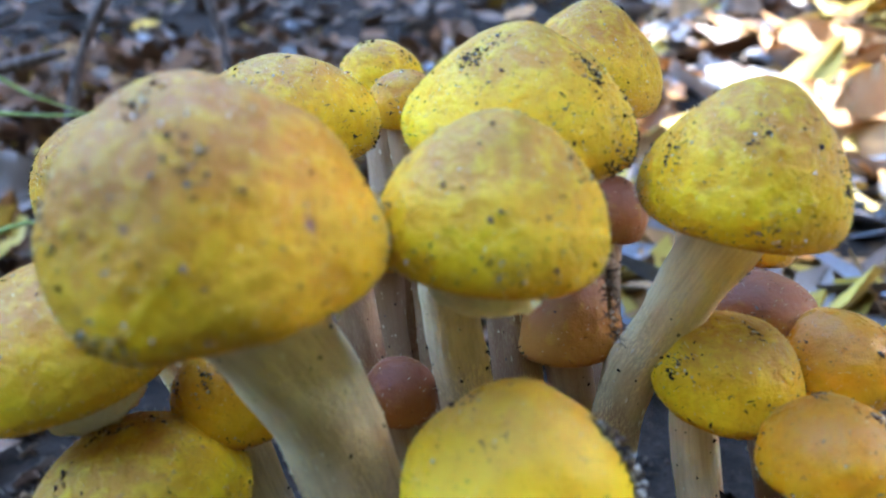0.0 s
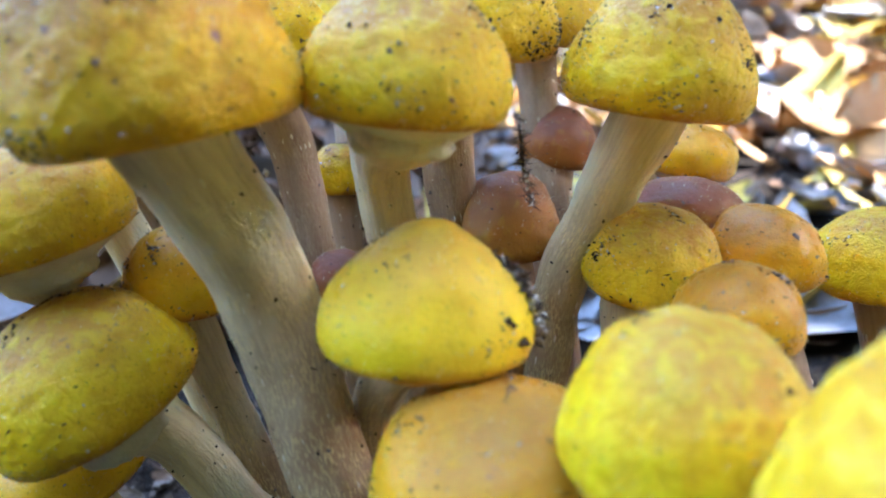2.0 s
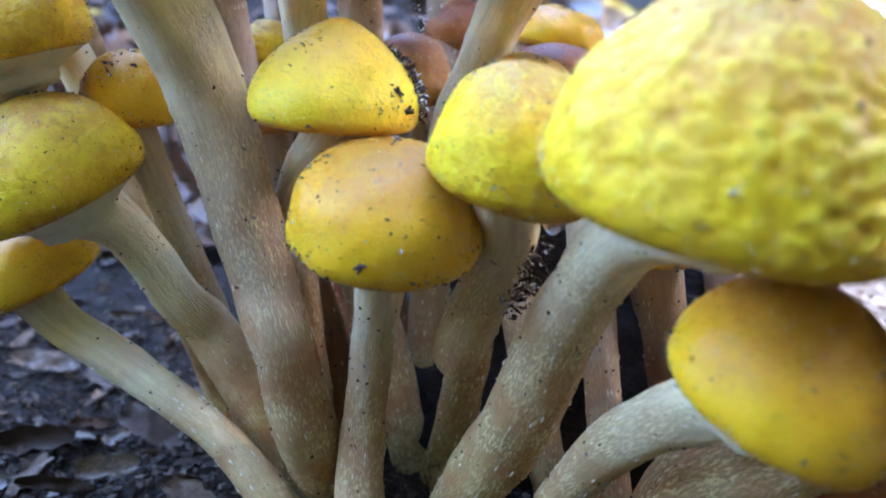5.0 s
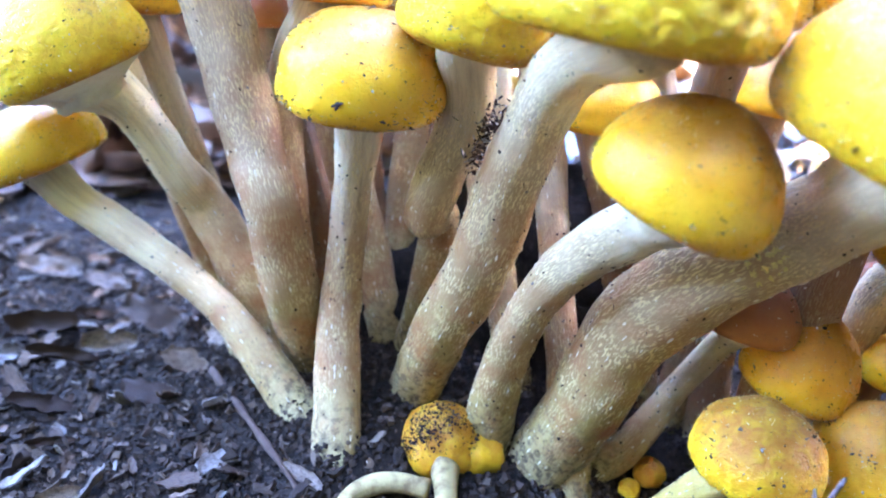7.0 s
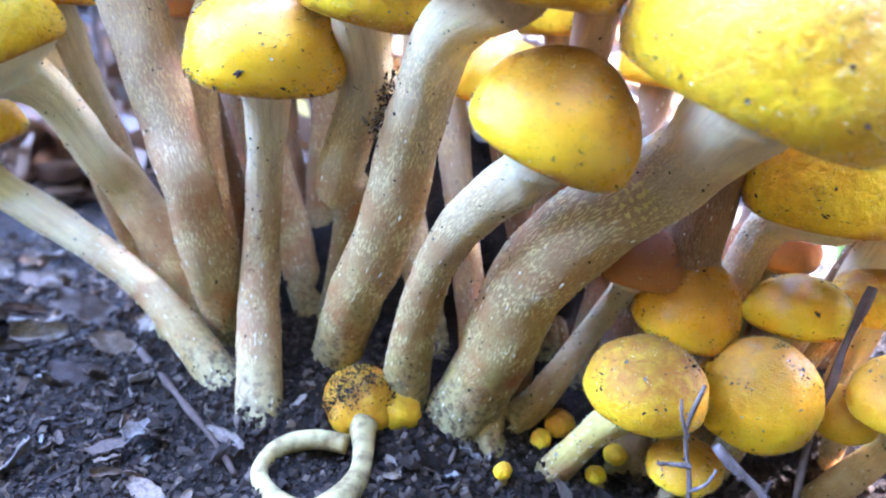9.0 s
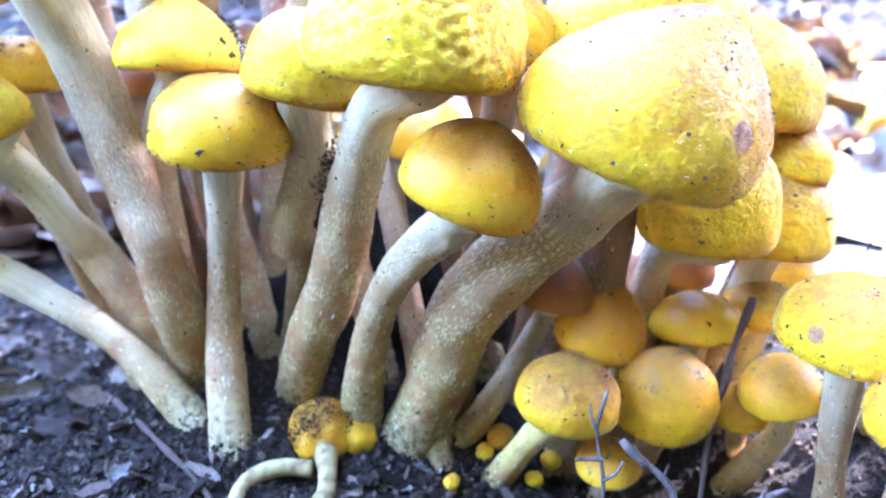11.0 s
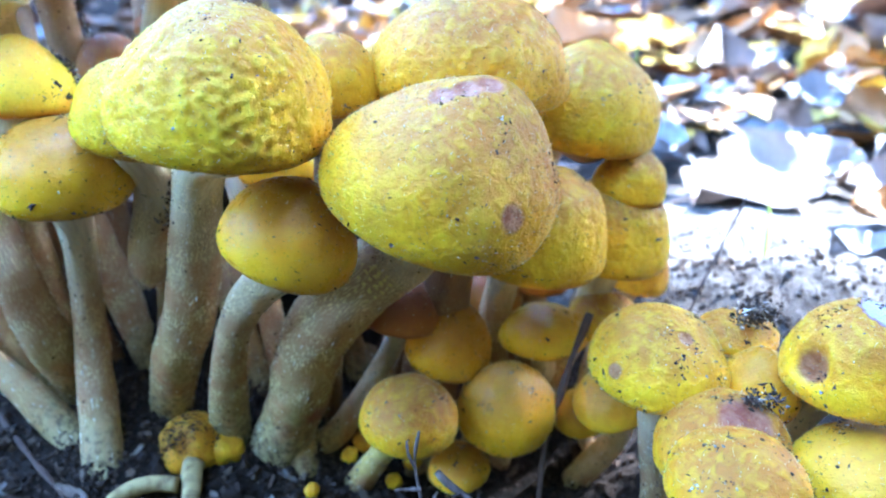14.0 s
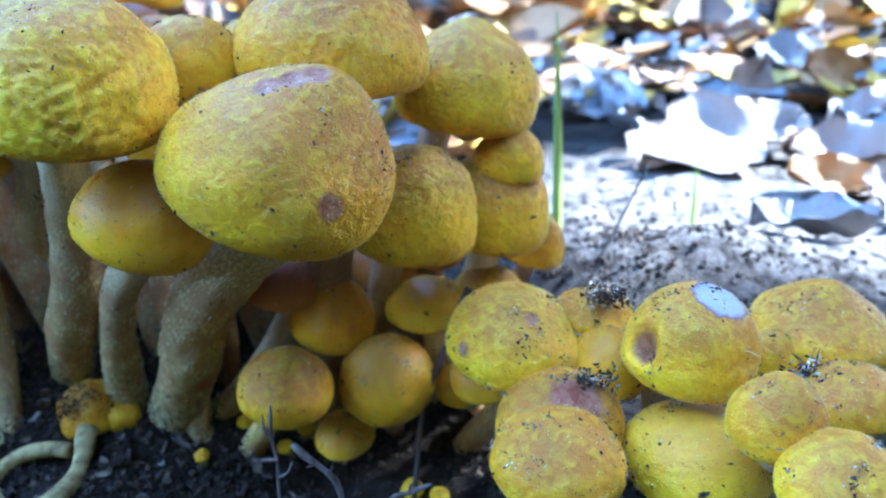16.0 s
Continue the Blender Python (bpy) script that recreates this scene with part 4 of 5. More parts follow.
mushroom("small brown mushroom behind a pale stem", rim=(-0.0091, 0.1684, 0.1107), R=0.0084, H=0.0128, axis=(0.0000, 0.0000, 1.0000), stem=[(0.0200, 0.1600, 0.0078)], r=0.0050, full=0.6, skin='brown', wrinkle=0.35, dirt=0.2, hairs=0.55, stalk='dark')
mushroom("ochre-yellow honey mushroom with a domed cap on a pale stem", rim=(-0.0211, 0.2230, 0.1255), R=0.0097, H=0.0139, axis=(0.0000, 0.0000, 1.0000), stem=[(0.0000, 0.1800, -0.0022)], r=0.0050, full=0.6, skin='yellow', wrinkle=0.35, dirt=1.0, hairs=0.55, stalk='dark')

mushroom("small red-brown mushroom deep behind slanting stems", rim=(0.1620, 0.1350, 0.0350), R=0.0140, H=0.0160, axis=(0.1, -0.1, 0.99), stem=[(0.1600, 0.1400, -0.0120)], r=0.0050, full=0.6, skin='brown', wrinkle=0.2, dirt=0.3, hairs=0.2, stalk='dark')
mushroom("dull brown mushroom in the shade behind slanting stems", rim=(0.1820, 0.1380, 0.0400), R=0.0140, H=0.0170, axis=(0.1, -0.05, 0.99), stem=[(0.1790, 0.1420, -0.0120)], r=0.0060, full=0.6, skin='brown', wrinkle=0.2, dirt=0.3, hairs=0.2, stalk='dark')
mushroom("dark brown mushroom crowded between stems", rim=(0.1380, 0.1420, 0.0450), R=0.0140, H=0.0170, axis=(0.0, -0.1, 0.99), stem=[(0.1350, 0.1420, -0.0060)], r=0.0060, full=0.6, skin='brown', wrinkle=0.2, dirt=0.3, hairs=0.2, stalk='dark')

# two added mushrooms that block sunlit ground from showing between the large caps
mushroom("amber mushroom hidden behind a wrinkled yellow cap", rim=(0.0927, 0.1340, 0.0904), R=0.0150, H=0.0170, axis=(0.0, -0.1, 0.99), stem=[(0.1120, 0.1500, 0.0100)], r=0.0055, full=0.6, skin='orange', wrinkle=0.2, dirt=0.3, hairs=0.2, stalk='dark')
mushroom("small orange mushroom squeezed behind two large caps", rim=(0.1464, 0.1582, 0.0940), R=0.0140, H=0.0170, axis=(0.1, -0.1, 0.99), stem=[(0.1250, 0.1450, 0.0000)], r=0.0050, full=0.6, skin='orange', wrinkle=0.2, dirt=0.3, hairs=0.2, stalk='dark')


# ---- litter and small things ----
def on_ground(x, y, lift=0.0):
    return Vector((x, y, ground_height(x, y) + lift))


def leaf_mesh(rng, name, kind, length, width, curl):
    """A thin curled leaf with a midrib, a wavy edge and real thickness."""
    n, m = 23, 9
    top = []
    for i in range(n):
        f = i / (n - 1)
        if kind == "lobed":
            w = math.sin(math.pi * min(1, f * 0.98 + 0.02)) ** 0.6
        else:
            w = math.sin(math.pi * (0.02 + 0.96 * f) ** 0.85) ** 0.8
        for j in range(m):
            g = 2 * j / (m - 1) - 1
            edge = 1 + 0.06 * rng.uniform(-1, 1) * abs(g)
            if kind == "lobed":
                edge *= 0.82 + 0.20 * math.sin(f * 12.5 + (0.6 if g > 0 else 2.4) + width * 9) + 0.07 * math.sin(f * 31 + g)
            x = (f - 0.5) * length
            y = g * w * width * 0.5 * edge
            z = curl * length * (0.55 * g * g + 0.6 * (f - 0.5) ** 2 + 0.16 * math.sin(f * 7 + g * 3) + 0.10 * math.sin(f * 15 - g * 5 + width * 20)) - 0.02 * width * (1 - abs(g)) + 0.006 * length * rng.uniform(-1, 1)
            top.append(Vector((x, y, z)))
    t = 0.0005
    verts = top + [v - Vector((0, 0, t)) for v in top]
    faces = grid_faces(n, m, closed=False)
    k = len(top)
    faces += [tuple(k + i for i in reversed(f)) for f in list(faces)]
    ring = [j for j in range(m)] + [i * m + m - 1 for i in range(1, n)] + [(n - 1) * m + j for j in range(m - 2, -1, -1)] + [i * m for i in range(n - 2, 0, -1)]
    faces += [(a, b, b + k, a + k) for a, b in zip(ring, ring[1:] + ring[:1])]
    me = bpy.data.meshes.new(name)
    me.from_pydata([tuple(v) for v in verts], [], faces)
    me.polygons.foreach_set("use_smooth", [True] * len(me.polygons))
    me.materials.append(None)
    return me


def fragment_mesh(rng):
    """A torn, crumpled scrap of dead leaf or rotten wood, one unit long."""
    n, m = 10, 6
    wide, seed = rng.uniform(0.28, 0.6), rng.uniform(0, 50)
    roll, twist = rng.choice((-1, 1)) * rng.uniform(0.8, 3.4), rng.uniform(-1.2, 1.2)
    top = []
    for i in range(n):
        f = i / (n - 1)
        half = wide * 0.5 * (0.35 + 0.65 * math.sin(math.pi * (0.12 + 0.76 * f))) * (1 + 0.45 * noise.noise(Vector((f * 5, 0, seed))))
        for j in range(m):
            g = 2 * j / (m - 1) - 1
            x = (f - 0.5) * (1 + 0.25 * noise.noise(Vector((g * 3, 9, seed)))) + rng.uniform(-0.02, 0.02)
            a = g * roll * 0.5 + twist * (f - 0.5)
            y = half * (math.sin(a) / max(0.25, abs(roll) * 0.5)) if abs(roll) > 0.5 else half * g
            z = 0.5 * wide * abs(roll) * 0.3 * (1 - math.cos(a)) + 0.15 * noise.noise(Vector((f * 5, g * 2.5, seed + 5))) + 0.18 * twist * (f - 0.5) ** 2
            top.append(Vector((x, y + rng.uniform(-0.02, 0.02), z)))
    verts = top + [v - Vector((0, 0, rng.uniform(0.02, 0.04))) for v in top]
    faces = grid_faces(n, m, closed=False)
    k = len(top)
    faces += [tuple(k + i for i in reversed(f)) for f in list(faces)]
    ring = [j for j in range(m)] + [i * m + m - 1 for i in range(1, n)] + [(n - 1) * m + j for j in range(m - 2, -1, -1)] + [i * m for i in range(n - 2, 0, -1)]
    faces += [(a, b, b + k, a + k) for a, b in zip(ring, ring[1:] + ring[:1])]
    me = bpy.data.meshes.new("leaf_fragment")
    me.from_pydata([tuple(v) for v in verts], [], faces)
    me.polygons.foreach_set("use_smooth", [True] * len(me.polygons))
    me.materials.append(SCRAP)
    return me


LEAF_WORDS = {
    "grey": "grey weathered curled leaf lying on the forest floor",
    "brown": "dead brown curled leaf lying on the forest floor",
    "orange": "orange autumn leaf lying on the forest floor",
    "yellow": "yellow autumn leaf lying on the forest floor",
    "tan": "curled tan leaf fragment lying on dark soil",
    "pale": "large pale bleached leaf lying on the forest floor",
}
leaf_rng = random.Random(5)
LEAF_SHAPES = [leaf_mesh(leaf_rng, "fallen_leaf", k, 1.0, w, c) for k, w, c in (("oval", 0.55, 0.12), ("oval", 0.62, 0.25), ("oval", 0.48, 0.35), ("lobed", 0.75, 0.16), ("lobed", 0.8, 0.3), ("oval", 0.4, 0.5))]


def midrib_mesh(me):
    """The raised midrib and stalk of a leaf shape, along the middle of its sheet."""
    line = [me.vertices[i * 9 + 4].co + Vector((0, 0, 0.002)) for i in range(0, 23, 2)]
    line.insert(0, line[0] * 1.25 + Vector((0, 0, 0.01)))
    v, f, z, a = tube(line, lambda q: 0.008 * (1 - 0.75 * q), 24, 6)
    out = bpy.data.meshes.new("midrib")
    out.from_pydata([tuple(q) for q in v], [], f)
    out.materials.append(TWIG)
    return out


RIBS = [midrib_mesh(me) for me in LEAF_SHAPES]


def fallen_leaf(x, y, length, colour, shape, turn, tip=(0, 0), lift=0.003, rib=False):
    """One leaf of the litter; its slot carries the colour."""
    ob = new("fallen_leaf", LEAF_SHAPES[shape])
    ob.material_slots[0].link = "OBJECT"
    ob.material_slots[0].material = LEAVES[colour]
    ob.matrix_basis = Matrix.Translation(on_ground(x, y, lift)) @ Euler((radians(tip[0]), radians(tip[1]), radians(turn))).to_matrix().to_4x4() @ Matrix.Scale(length, 4)
    if rib:
        new("midrib", RIBS[shape]).parent = ob
    return tagged(ob, LEAF_WORDS[colour], "leaf", "fallen leaves")


# leaves that stand out one by one behind the cluster, and scraps beside it
LOOSE = []
for spot in (
    (0.420, 0.375, 0.140, "pale", 3, 12, (14, -6), 0.010), (0.366, 0.440, 0.075, "grey", 4, 75, (50, 15), 0.022), (0.372, 0.520, 0.080, "grey", 1, 20, (25, 0), 0.010),
    (0.607, 0.526, 0.090, "orange", 0, 15, (48, 10), 0.024), (0.735, 0.836, 0.100, "yellow", 5, 78, (35, 25), 0.024), (0.455, 0.288, 0.062, "orange", 1, -12, (22, 10), 0.008),
    (0.500, 0.345, 0.085, "pale", 1, -18, (18, 0), 0.008), (0.545, 0.555, 0.060, "grey", 0, 40, (20, 0), 0.008), (0.500, 0.590, 0.055, "orange", 2, 30, (25, 0), 0.010),
    (0.650, 0.800, 0.080, "brown", 2, -30, (25, 0), 0.012), (0.470, 0.480, 0.060, "grey", 5, -40, (15, 0), 0.008), (0.345, 0.560, 0.070, "brown", 1, 60, (20, 0), 0.010),
    (0.645, 1.110, 0.100, "yellow", 1, 40, (35, 0), 0.030), (1.050, 1.250, 0.130, "pale", 0, 5, (30, 0), 0.030), (0.570, 0.430, 0.070, "grey", 2, 10, (15, 0), 0.010), (0.640, 0.660, 0.090, "grey", 4, 15, (20, 0), 0.010),
    (0.500, 1.380, 0.220, "orange", 3, 25, (16, 0), 0.030), (0.425, 0.980, 0.200, "orange", 4, -10, (16, 0), 0.030), (0.480, 1.080, 0.150, "yellow", 1, 30, (30, 0), 0.030), (0.330, 1.120, 0.130, "pale", 3, 60, (25, 0), 0.030), (0.388, 0.205, 0.060, "grey", 2, -25, (5, 0), 0.006), (0.470, 0.240, 0.070, "pale", 4, 35, (10, 0), 0.006),
    (-0.42, 0.62, 0.120, "pale", 1, 30, (45, 0), 0.05), (-0.36, 0.52, 0.090, "yellow", 2, 100, (30, 0), 0.04),
    (-0.076, 0.156, 0.026, "tan", 2, 25, (42, 18), 0.006), (-0.097, 0.185, 0.029, "tan", 2, 15, (37, -2), 0.006), (-0.084, 0.198, 0.019, "tan", 5, 40, (27, 18), 0.006), (-0.059, 0.192, 0.030, "tan", 2, -8, (47, 13), 0.007),
    (-0.047, 0.214, 0.022, "tan", 1, -30, (32, 8), 0.005), (-0.032, 0.150, 0.019, "tan", 2, -20, (37, 23), 0.005), (-0.038, 0.132, 0.022, "tan", 2, 5, (32, 8), 0.004), (-0.014, 0.107, 0.012, "tan", 5, 100, (37, 8), 0.003),
    (-0.070, 0.128, 0.022, "tan", 1, 20, (32, 18), 0.005), (-0.065, 0.168, 0.024, "brown", 2, 35, (42, 8), 0.006), (-0.003, 0.131, 0.012, "tan", 2, 60, (42, 18), 0.003), (-0.011, 0.082, 0.009, "tan", 0, 20, (22, 8), 0.002),
    (-0.122, 0.240, 0.032, "tan", 5, 10, (37, 8), 0.006), (-0.094, 0.235, 0.026, "tan", 2, -25, (37, 8), 0.006), (-0.110, 0.150, 0.026, "brown", 5, 50, (32, 8), 0.006), (-0.055, 0.110, 0.014, "brown", 5, -40, (32, 8), 0.003),
):
    x, y, size, colour, shape, turn, tip, lift = spot
    if size < 0.034:
        LOOSE.append((x, y, size, turn, tip, lift))
    else:
        fallen_leaf(x, y, size, colour, shape, turn, tip, lift, rib=True)

# the rest of the near litter
litter_rng = random.Random(21)
made = 0
while made < 210:
    x, y = litter_rng.uniform(-1.0, 1.5), 0.26 + 1.9 * litter_rng.random() ** 1.4
    if (x < 0.33 and x > -0.22 and y < 0.38) or (0.28 < x < 0.58 and y < 0.56):
        continue
    if x < 0.1:
        colour = litter_rng.choices(("grey", "brown", "pale", "yellow"), (0.8, 9, 0.3, 0.4))[0]
    else:
        colour = litter_rng.choices(("grey", "brown", "pale", "yellow", "orange"), (3, 2, 4, 4, 4) if y > 0.55 else (5, 3, 4, 2, 3))[0]
    fallen_leaf(x, y, litter_rng.uniform(0.04, 0.105), colour, litter_rng.randrange(6), litter_rng.uniform(0, 360), (litter_rng.uniform(-25, 35), litter_rng.uniform(-25, 25)), litter_rng.uniform(0.004, 0.014))
    made += 1


SCRAPS = [fragment_mesh(random.Random(60 + i)) for i in range(16)]
scrap_rng = random.Random(90)


def leaf_fragment(x, y, size, turn, tip, lift):
    """One torn scrap of the litter beside the cluster."""
    ob = new("leaf_fragment", scrap_rng.choice(SCRAPS))
    ob.matrix_basis = Matrix.Translation(on_ground(x, y, lift)) @ Euler((radians(tip[0]), radians(tip[1]), radians(turn))).to_matrix().to_4x4() @ Matrix.Scale(size, 4)
    return tagged(ob, "torn curled scrap of dead leaf on dark soil", "leaf fragment", "leaf fragments")


for x, y, size, turn, tip, lift in LOOSE:
    leaf_fragment(x, y, size * 0.8, turn, tip, lift)
made = 0
while made < 240:
    x, y = scrap_rng.uniform(-0.20, 0.02), scrap_rng.uniform(0.075, 0.30)
    if x > -0.03 and y > 0.125:
        continue
    leaf_fragment(x, y, 0.004 + 0.015 * scrap_rng.random() ** 1.8, scrap_rng.uniform(0, 360), (scrap_rng.uniform(-60, 60), scrap_rng.uniform(-40, 40)), scrap_rng.uniform(0.001, 0.005))
    made += 1


def scrap_litter(count):
    """The uncounted finer scraps between them, one mesh."""
    rng = random.Random(91)
    verts, faces = [], []
    while count:
        x, y = rng.uniform(-0.30, 0.12), rng.uniform(0.06, 0.40)
        if x > -0.03 and y > 0.11:
            continue
        me, base = rng.choice(SCRAPS), len(verts)
        m = Matrix.Translation(on_ground(x, y, 0.001)) @ Euler((rng.uniform(-1, 1), rng.uniform(-0.8, 0.8), rng.uniform(0, 6.28))).to_matrix().to_4x4() @ Matrix.Scale(rng.uniform(0.0025, 0.008), 4)
        verts += [m @ v.co for v in me.vertices]
        faces += [tuple(base + i for i in p.vertices) for p in me.polygons]
        count -= 1
    return tagged(mesh_object("leaf_scraps", verts, faces, SCRAP_FINE), "fine torn scraps of dead leaves and rotten wood on soil", "leaf litter", kind="stuff")


scrap_litter(900)


def far_litter(count):
    """Countless leaves farther off, one mesh, a few faces each."""
    rng = random.Random(33)
    verts, faces, mats = [], [], []
    for _ in range(count):
        d = 0.3 + 7.5 * rng.random() ** 1.9
        a = rng.uniform(-1.15, 1.15)
        if rng.random() < 0.3:
            d, a = d + 0.5, rng.uniform(1.15, 5.13)
        x, y = 0.1 + d * math.sin(a), d * math.cos(a)
        if (-0.22 < x < 0.36 and y < 0.40) or (0.28 < x < 0.56 and y < 0.52):
            continue
        size, tilt, lift = rng.uniform(0.025, 0.085) * (1 + 0.10 * d), 0.55, 0.012
        if rng.random() < 0.22:
            x, y, size, tilt, lift = rng.uniform(-1.0, 0.22), rng.uniform(0.42, 1.5), rng.uniform(0.03, 0.09), 1.0, 0.03
        elif rng.random() < 0.03:
            x, y, size = rng.uniform(0.2, 1.5), rng.uniform(0.85, 2.4), rng.uniform(0.10, 0.22)
        m = Matrix.Translation(on_ground(x, y, 0.004 + lift * rng.random())) @ Euler((rng.uniform(-tilt, tilt), rng.uniform(-tilt, tilt), rng.uniform(0, 6.28))).to_matrix().to_4x4()
        base = len(verts)
        w, c = rng.uniform(0.3, 0.6), rng.uniform(0.0, 0.3)
        for f, g in ((-0.5, 0.05), (-0.2, 0.8), (0.15, 1.0), (0.5, 0.06)):
            for s in (-1, 0, 1):
                verts.append(m @ Vector((f * size, s * g * w * size * 0.5, size * c * (abs(s) * 0.35 + f * f))))
        for i in range(3):
            for j in range(2):
                faces.append((base + i * 3 + j, base + i * 3 + j + 1, base + i * 3 + j + 4, base + i * 3 + j + 3))
        mats += [rng.choices((0, 1, 2, 3, 4), (4, 3, 4, 3, 2) if x > 0 else (0.7, 9, 0.6, 0.5, 0.3))[0]] * 6
    order = ("grey", "brown", "orange", "yellow", "pale")
    return tagged(mesh_object("leaf_litter", verts, faces, [LEAVES[k] for k in order], smooth=True, face_mats=mats), "mixed grey brown and orange leaf litter covering the forest floor", "leaf litter", kind="stuff")


far_litter(12500)


def crumbs(count):
    """Soil crumbs round the feet of the cluster."""
    rng = random.Random(8)
    verts, faces = [], []
    for _ in range(count):
        x, y = rng.gauss(0.08, 0.16), rng.gauss(0.14, 0.11)
        if rng.random() < 0.35:
            x, y = rng.uniform(-0.14, 0.13), rng.uniform(0.03, 0.20)
        size = 0.0005 + 0.0036 * rng.random() ** 4
        if rng.random() < 0.25:
            x, y, size = rng.uniform(-0.20, 0.015), rng.uniform(0.06, 0.32), 0.0005 + 0.0026 * rng.random() ** 2.5
        if rng.random() < 0.06:
            splinter(rng, on_ground(x, y, size * 0.25), Vector((rng.uniform(-1, 1), rng.uniform(-1, 1), rng.uniform(-0.35, 0.35))), size * 2.2, size * 0.8, verts, faces)
        else:
            blob(rng, on_ground(x, y, size * 0.1), size * 0.9, verts, faces, 0.8)
    for thing in MUSHROOMS:
        for _ in range(210):
            a, d = rng.uniform(0, 6.28), rng.uniform(0.003, 0.014)
            x, y, size = thing.location.x + d * math.cos(a), thing.location.y + d * math.sin(a), rng.uniform(0.0005, 0.0020)
            blob(rng, on_ground(x, y, 0.0055 * max(0.0, 1 - d / 0.014) * rng.random()), size, verts, faces, 0.8)
    return tagged(mesh_object("soil_crumbs", verts, faces, CRUMB, smooth=False), "dark moist soil crumbs scattered round the mushroom feet", "soil", kind="stuff")


crumbs(62000)


def chip_mesh(rng):
    """A torn flake of rotten wood."""
    n = rng.randrange(5, 8)
    pts = []
    for i in range(n):
        a = 2 * math.pi * i / n
        pts.append(Vector((math.cos(a) * rng.uniform(0.35, 0.55), math.sin(a) * rng.uniform(0.10, 0.24), rng.uniform(-0.05, 0.05))))
    verts = pts + [p * 0.9 + Vector((0, 0, 0.07 + 0.05 * rng.random())) for p in pts]
    faces = [tuple(reversed(range(n))), tuple(range(n, 2 * n))] + [(i, (i + 1) % n, n + (i + 1) % n, n + i) for i in range(n)]
    me = bpy.data.meshes.new("wood_chip")
    me.from_pydata([tuple(v) for v in verts], [], faces)
    me.materials.append(CHIP)
    return me


chip_rng = random.Random(77)
CHIPS = [chip_mesh(chip_rng) for _ in range(10)]
for _ in range(150):
    x, y = chip_rng.uniform(-0.20, 0.02), chip_rng.uniform(0.07, 0.34)
    if chip_rng.random() < 0.2:
        x, y = chip_rng.uniform(0.0, 0.13), chip_rng.uniform(0.05, 0.10)
    ob = new("wood_chip", CHIPS[chip_rng.randrange(10)])
    size = 0.003 + 0.009 * chip_rng.random() ** 1.8
    ob.matrix_basis = Matrix.Translation(on_ground(x, y, 0.0015)) @ Euler((chip_rng.uniform(-0.8, 0.8), chip_rng.uniform(-0.7, 0.7), chip_rng.uniform(0, 6.28))).to_matrix().to_4x4() @ Matrix.Scale(size, 4)
    tagged(ob, "rotten grey-brown wood chip on dark soil", "wood chip", "wood chips")


def rotten_lump():
    """A low crumbling lump of black rotten wood out of which the stems grow, added to darken the shaded gaps."""
    n, m = 40, 72
    verts = []
    for i in range(n):
        f = math.pi * 0.62 * i / (n - 1)
        for j in range(m):
            a = 2 * math.pi * j / m
            u = Vector((math.sin(f) * math.cos(a), math.sin(f) * math.sin(a), math.cos(f)))
            k = 1 + 0.22 * noise.noise(u * 2.1) + 0.12 * noise.noise(u * 5.3) + 0.07 * noise.noise(u * 13) + 0.04 * noise.noise(u * 31)
            verts.append(Vector((u.x * 0.070, u.y * 0.034, u.z * 0.070)) * k)
    ob = mesh_object("rotten_wood", verts, grid_faces(n, m), SOIL)
    ob.location = (0.078, 0.182, 0.004)
    return tagged(ob, "low lump of black rotten wood added to darken gaps between stems", "rotten wood", kind="stuff")


rotten_lump()


# ---- twigs, roots and blades ----
def stick(name, label, category, points, r, material, branches=(), taper=0.35, group=""):
    """A bent twig with side branches, each branch a part."""
    thing = tagged(new(name), label, category, group)
    thing.location = Vector(points[0])
    for i, (pts, rr) in enumerate(((points, r), *branches)):
        rel = [Vector(p) - Vector(points[0]) for p in pts]
        v, f, z, a = tube(rel, lambda q: rr * (1 - taper * q) * (1 + 0.15 * math.sin(q * 23 + i)), 26, 9, rough=0.35, seed=i * 2.0)
        mesh_object("shoot" if i == 0 else "branch", v, f, material, thing, attrs={"zone": z})
    return thing


def blade(label, points, width):
    """A grass blade: a folded strip with thickness."""
    path, _ = spline(points, 18)
    verts = []
    for i, q in enumerate(path):
        f = i / 17
        d = (path[min(i + 1, 17)] - path[max(i - 1, 0)]).normalized()
        s = d.cross(Vector((0.25, 1, 0.1))).normalized()
        n = s.cross(d)
        w = width * (1 - f**2.5) * 0.5 + 0.0002
        verts += [q - s * w + n * w * 0.3, q, q + s * w + n * w * 0.3, q - n * 0.0004]
    ob = mesh_object("grass_blade", verts, grid_faces(18, 4), GRASS)
    return tagged(ob, label, "grass", "grass blades")


stick("twig", "thin dark purple-brown twig lying on the soil", "twig", [(-0.0229, 0.1473, 0.0035), (-0.0012, 0.1150, 0.0030), (0.0127, 0.0975, -0.001), (0.0217, 0.0831, -0.0035)], 0.0013, TWIG_DARK)
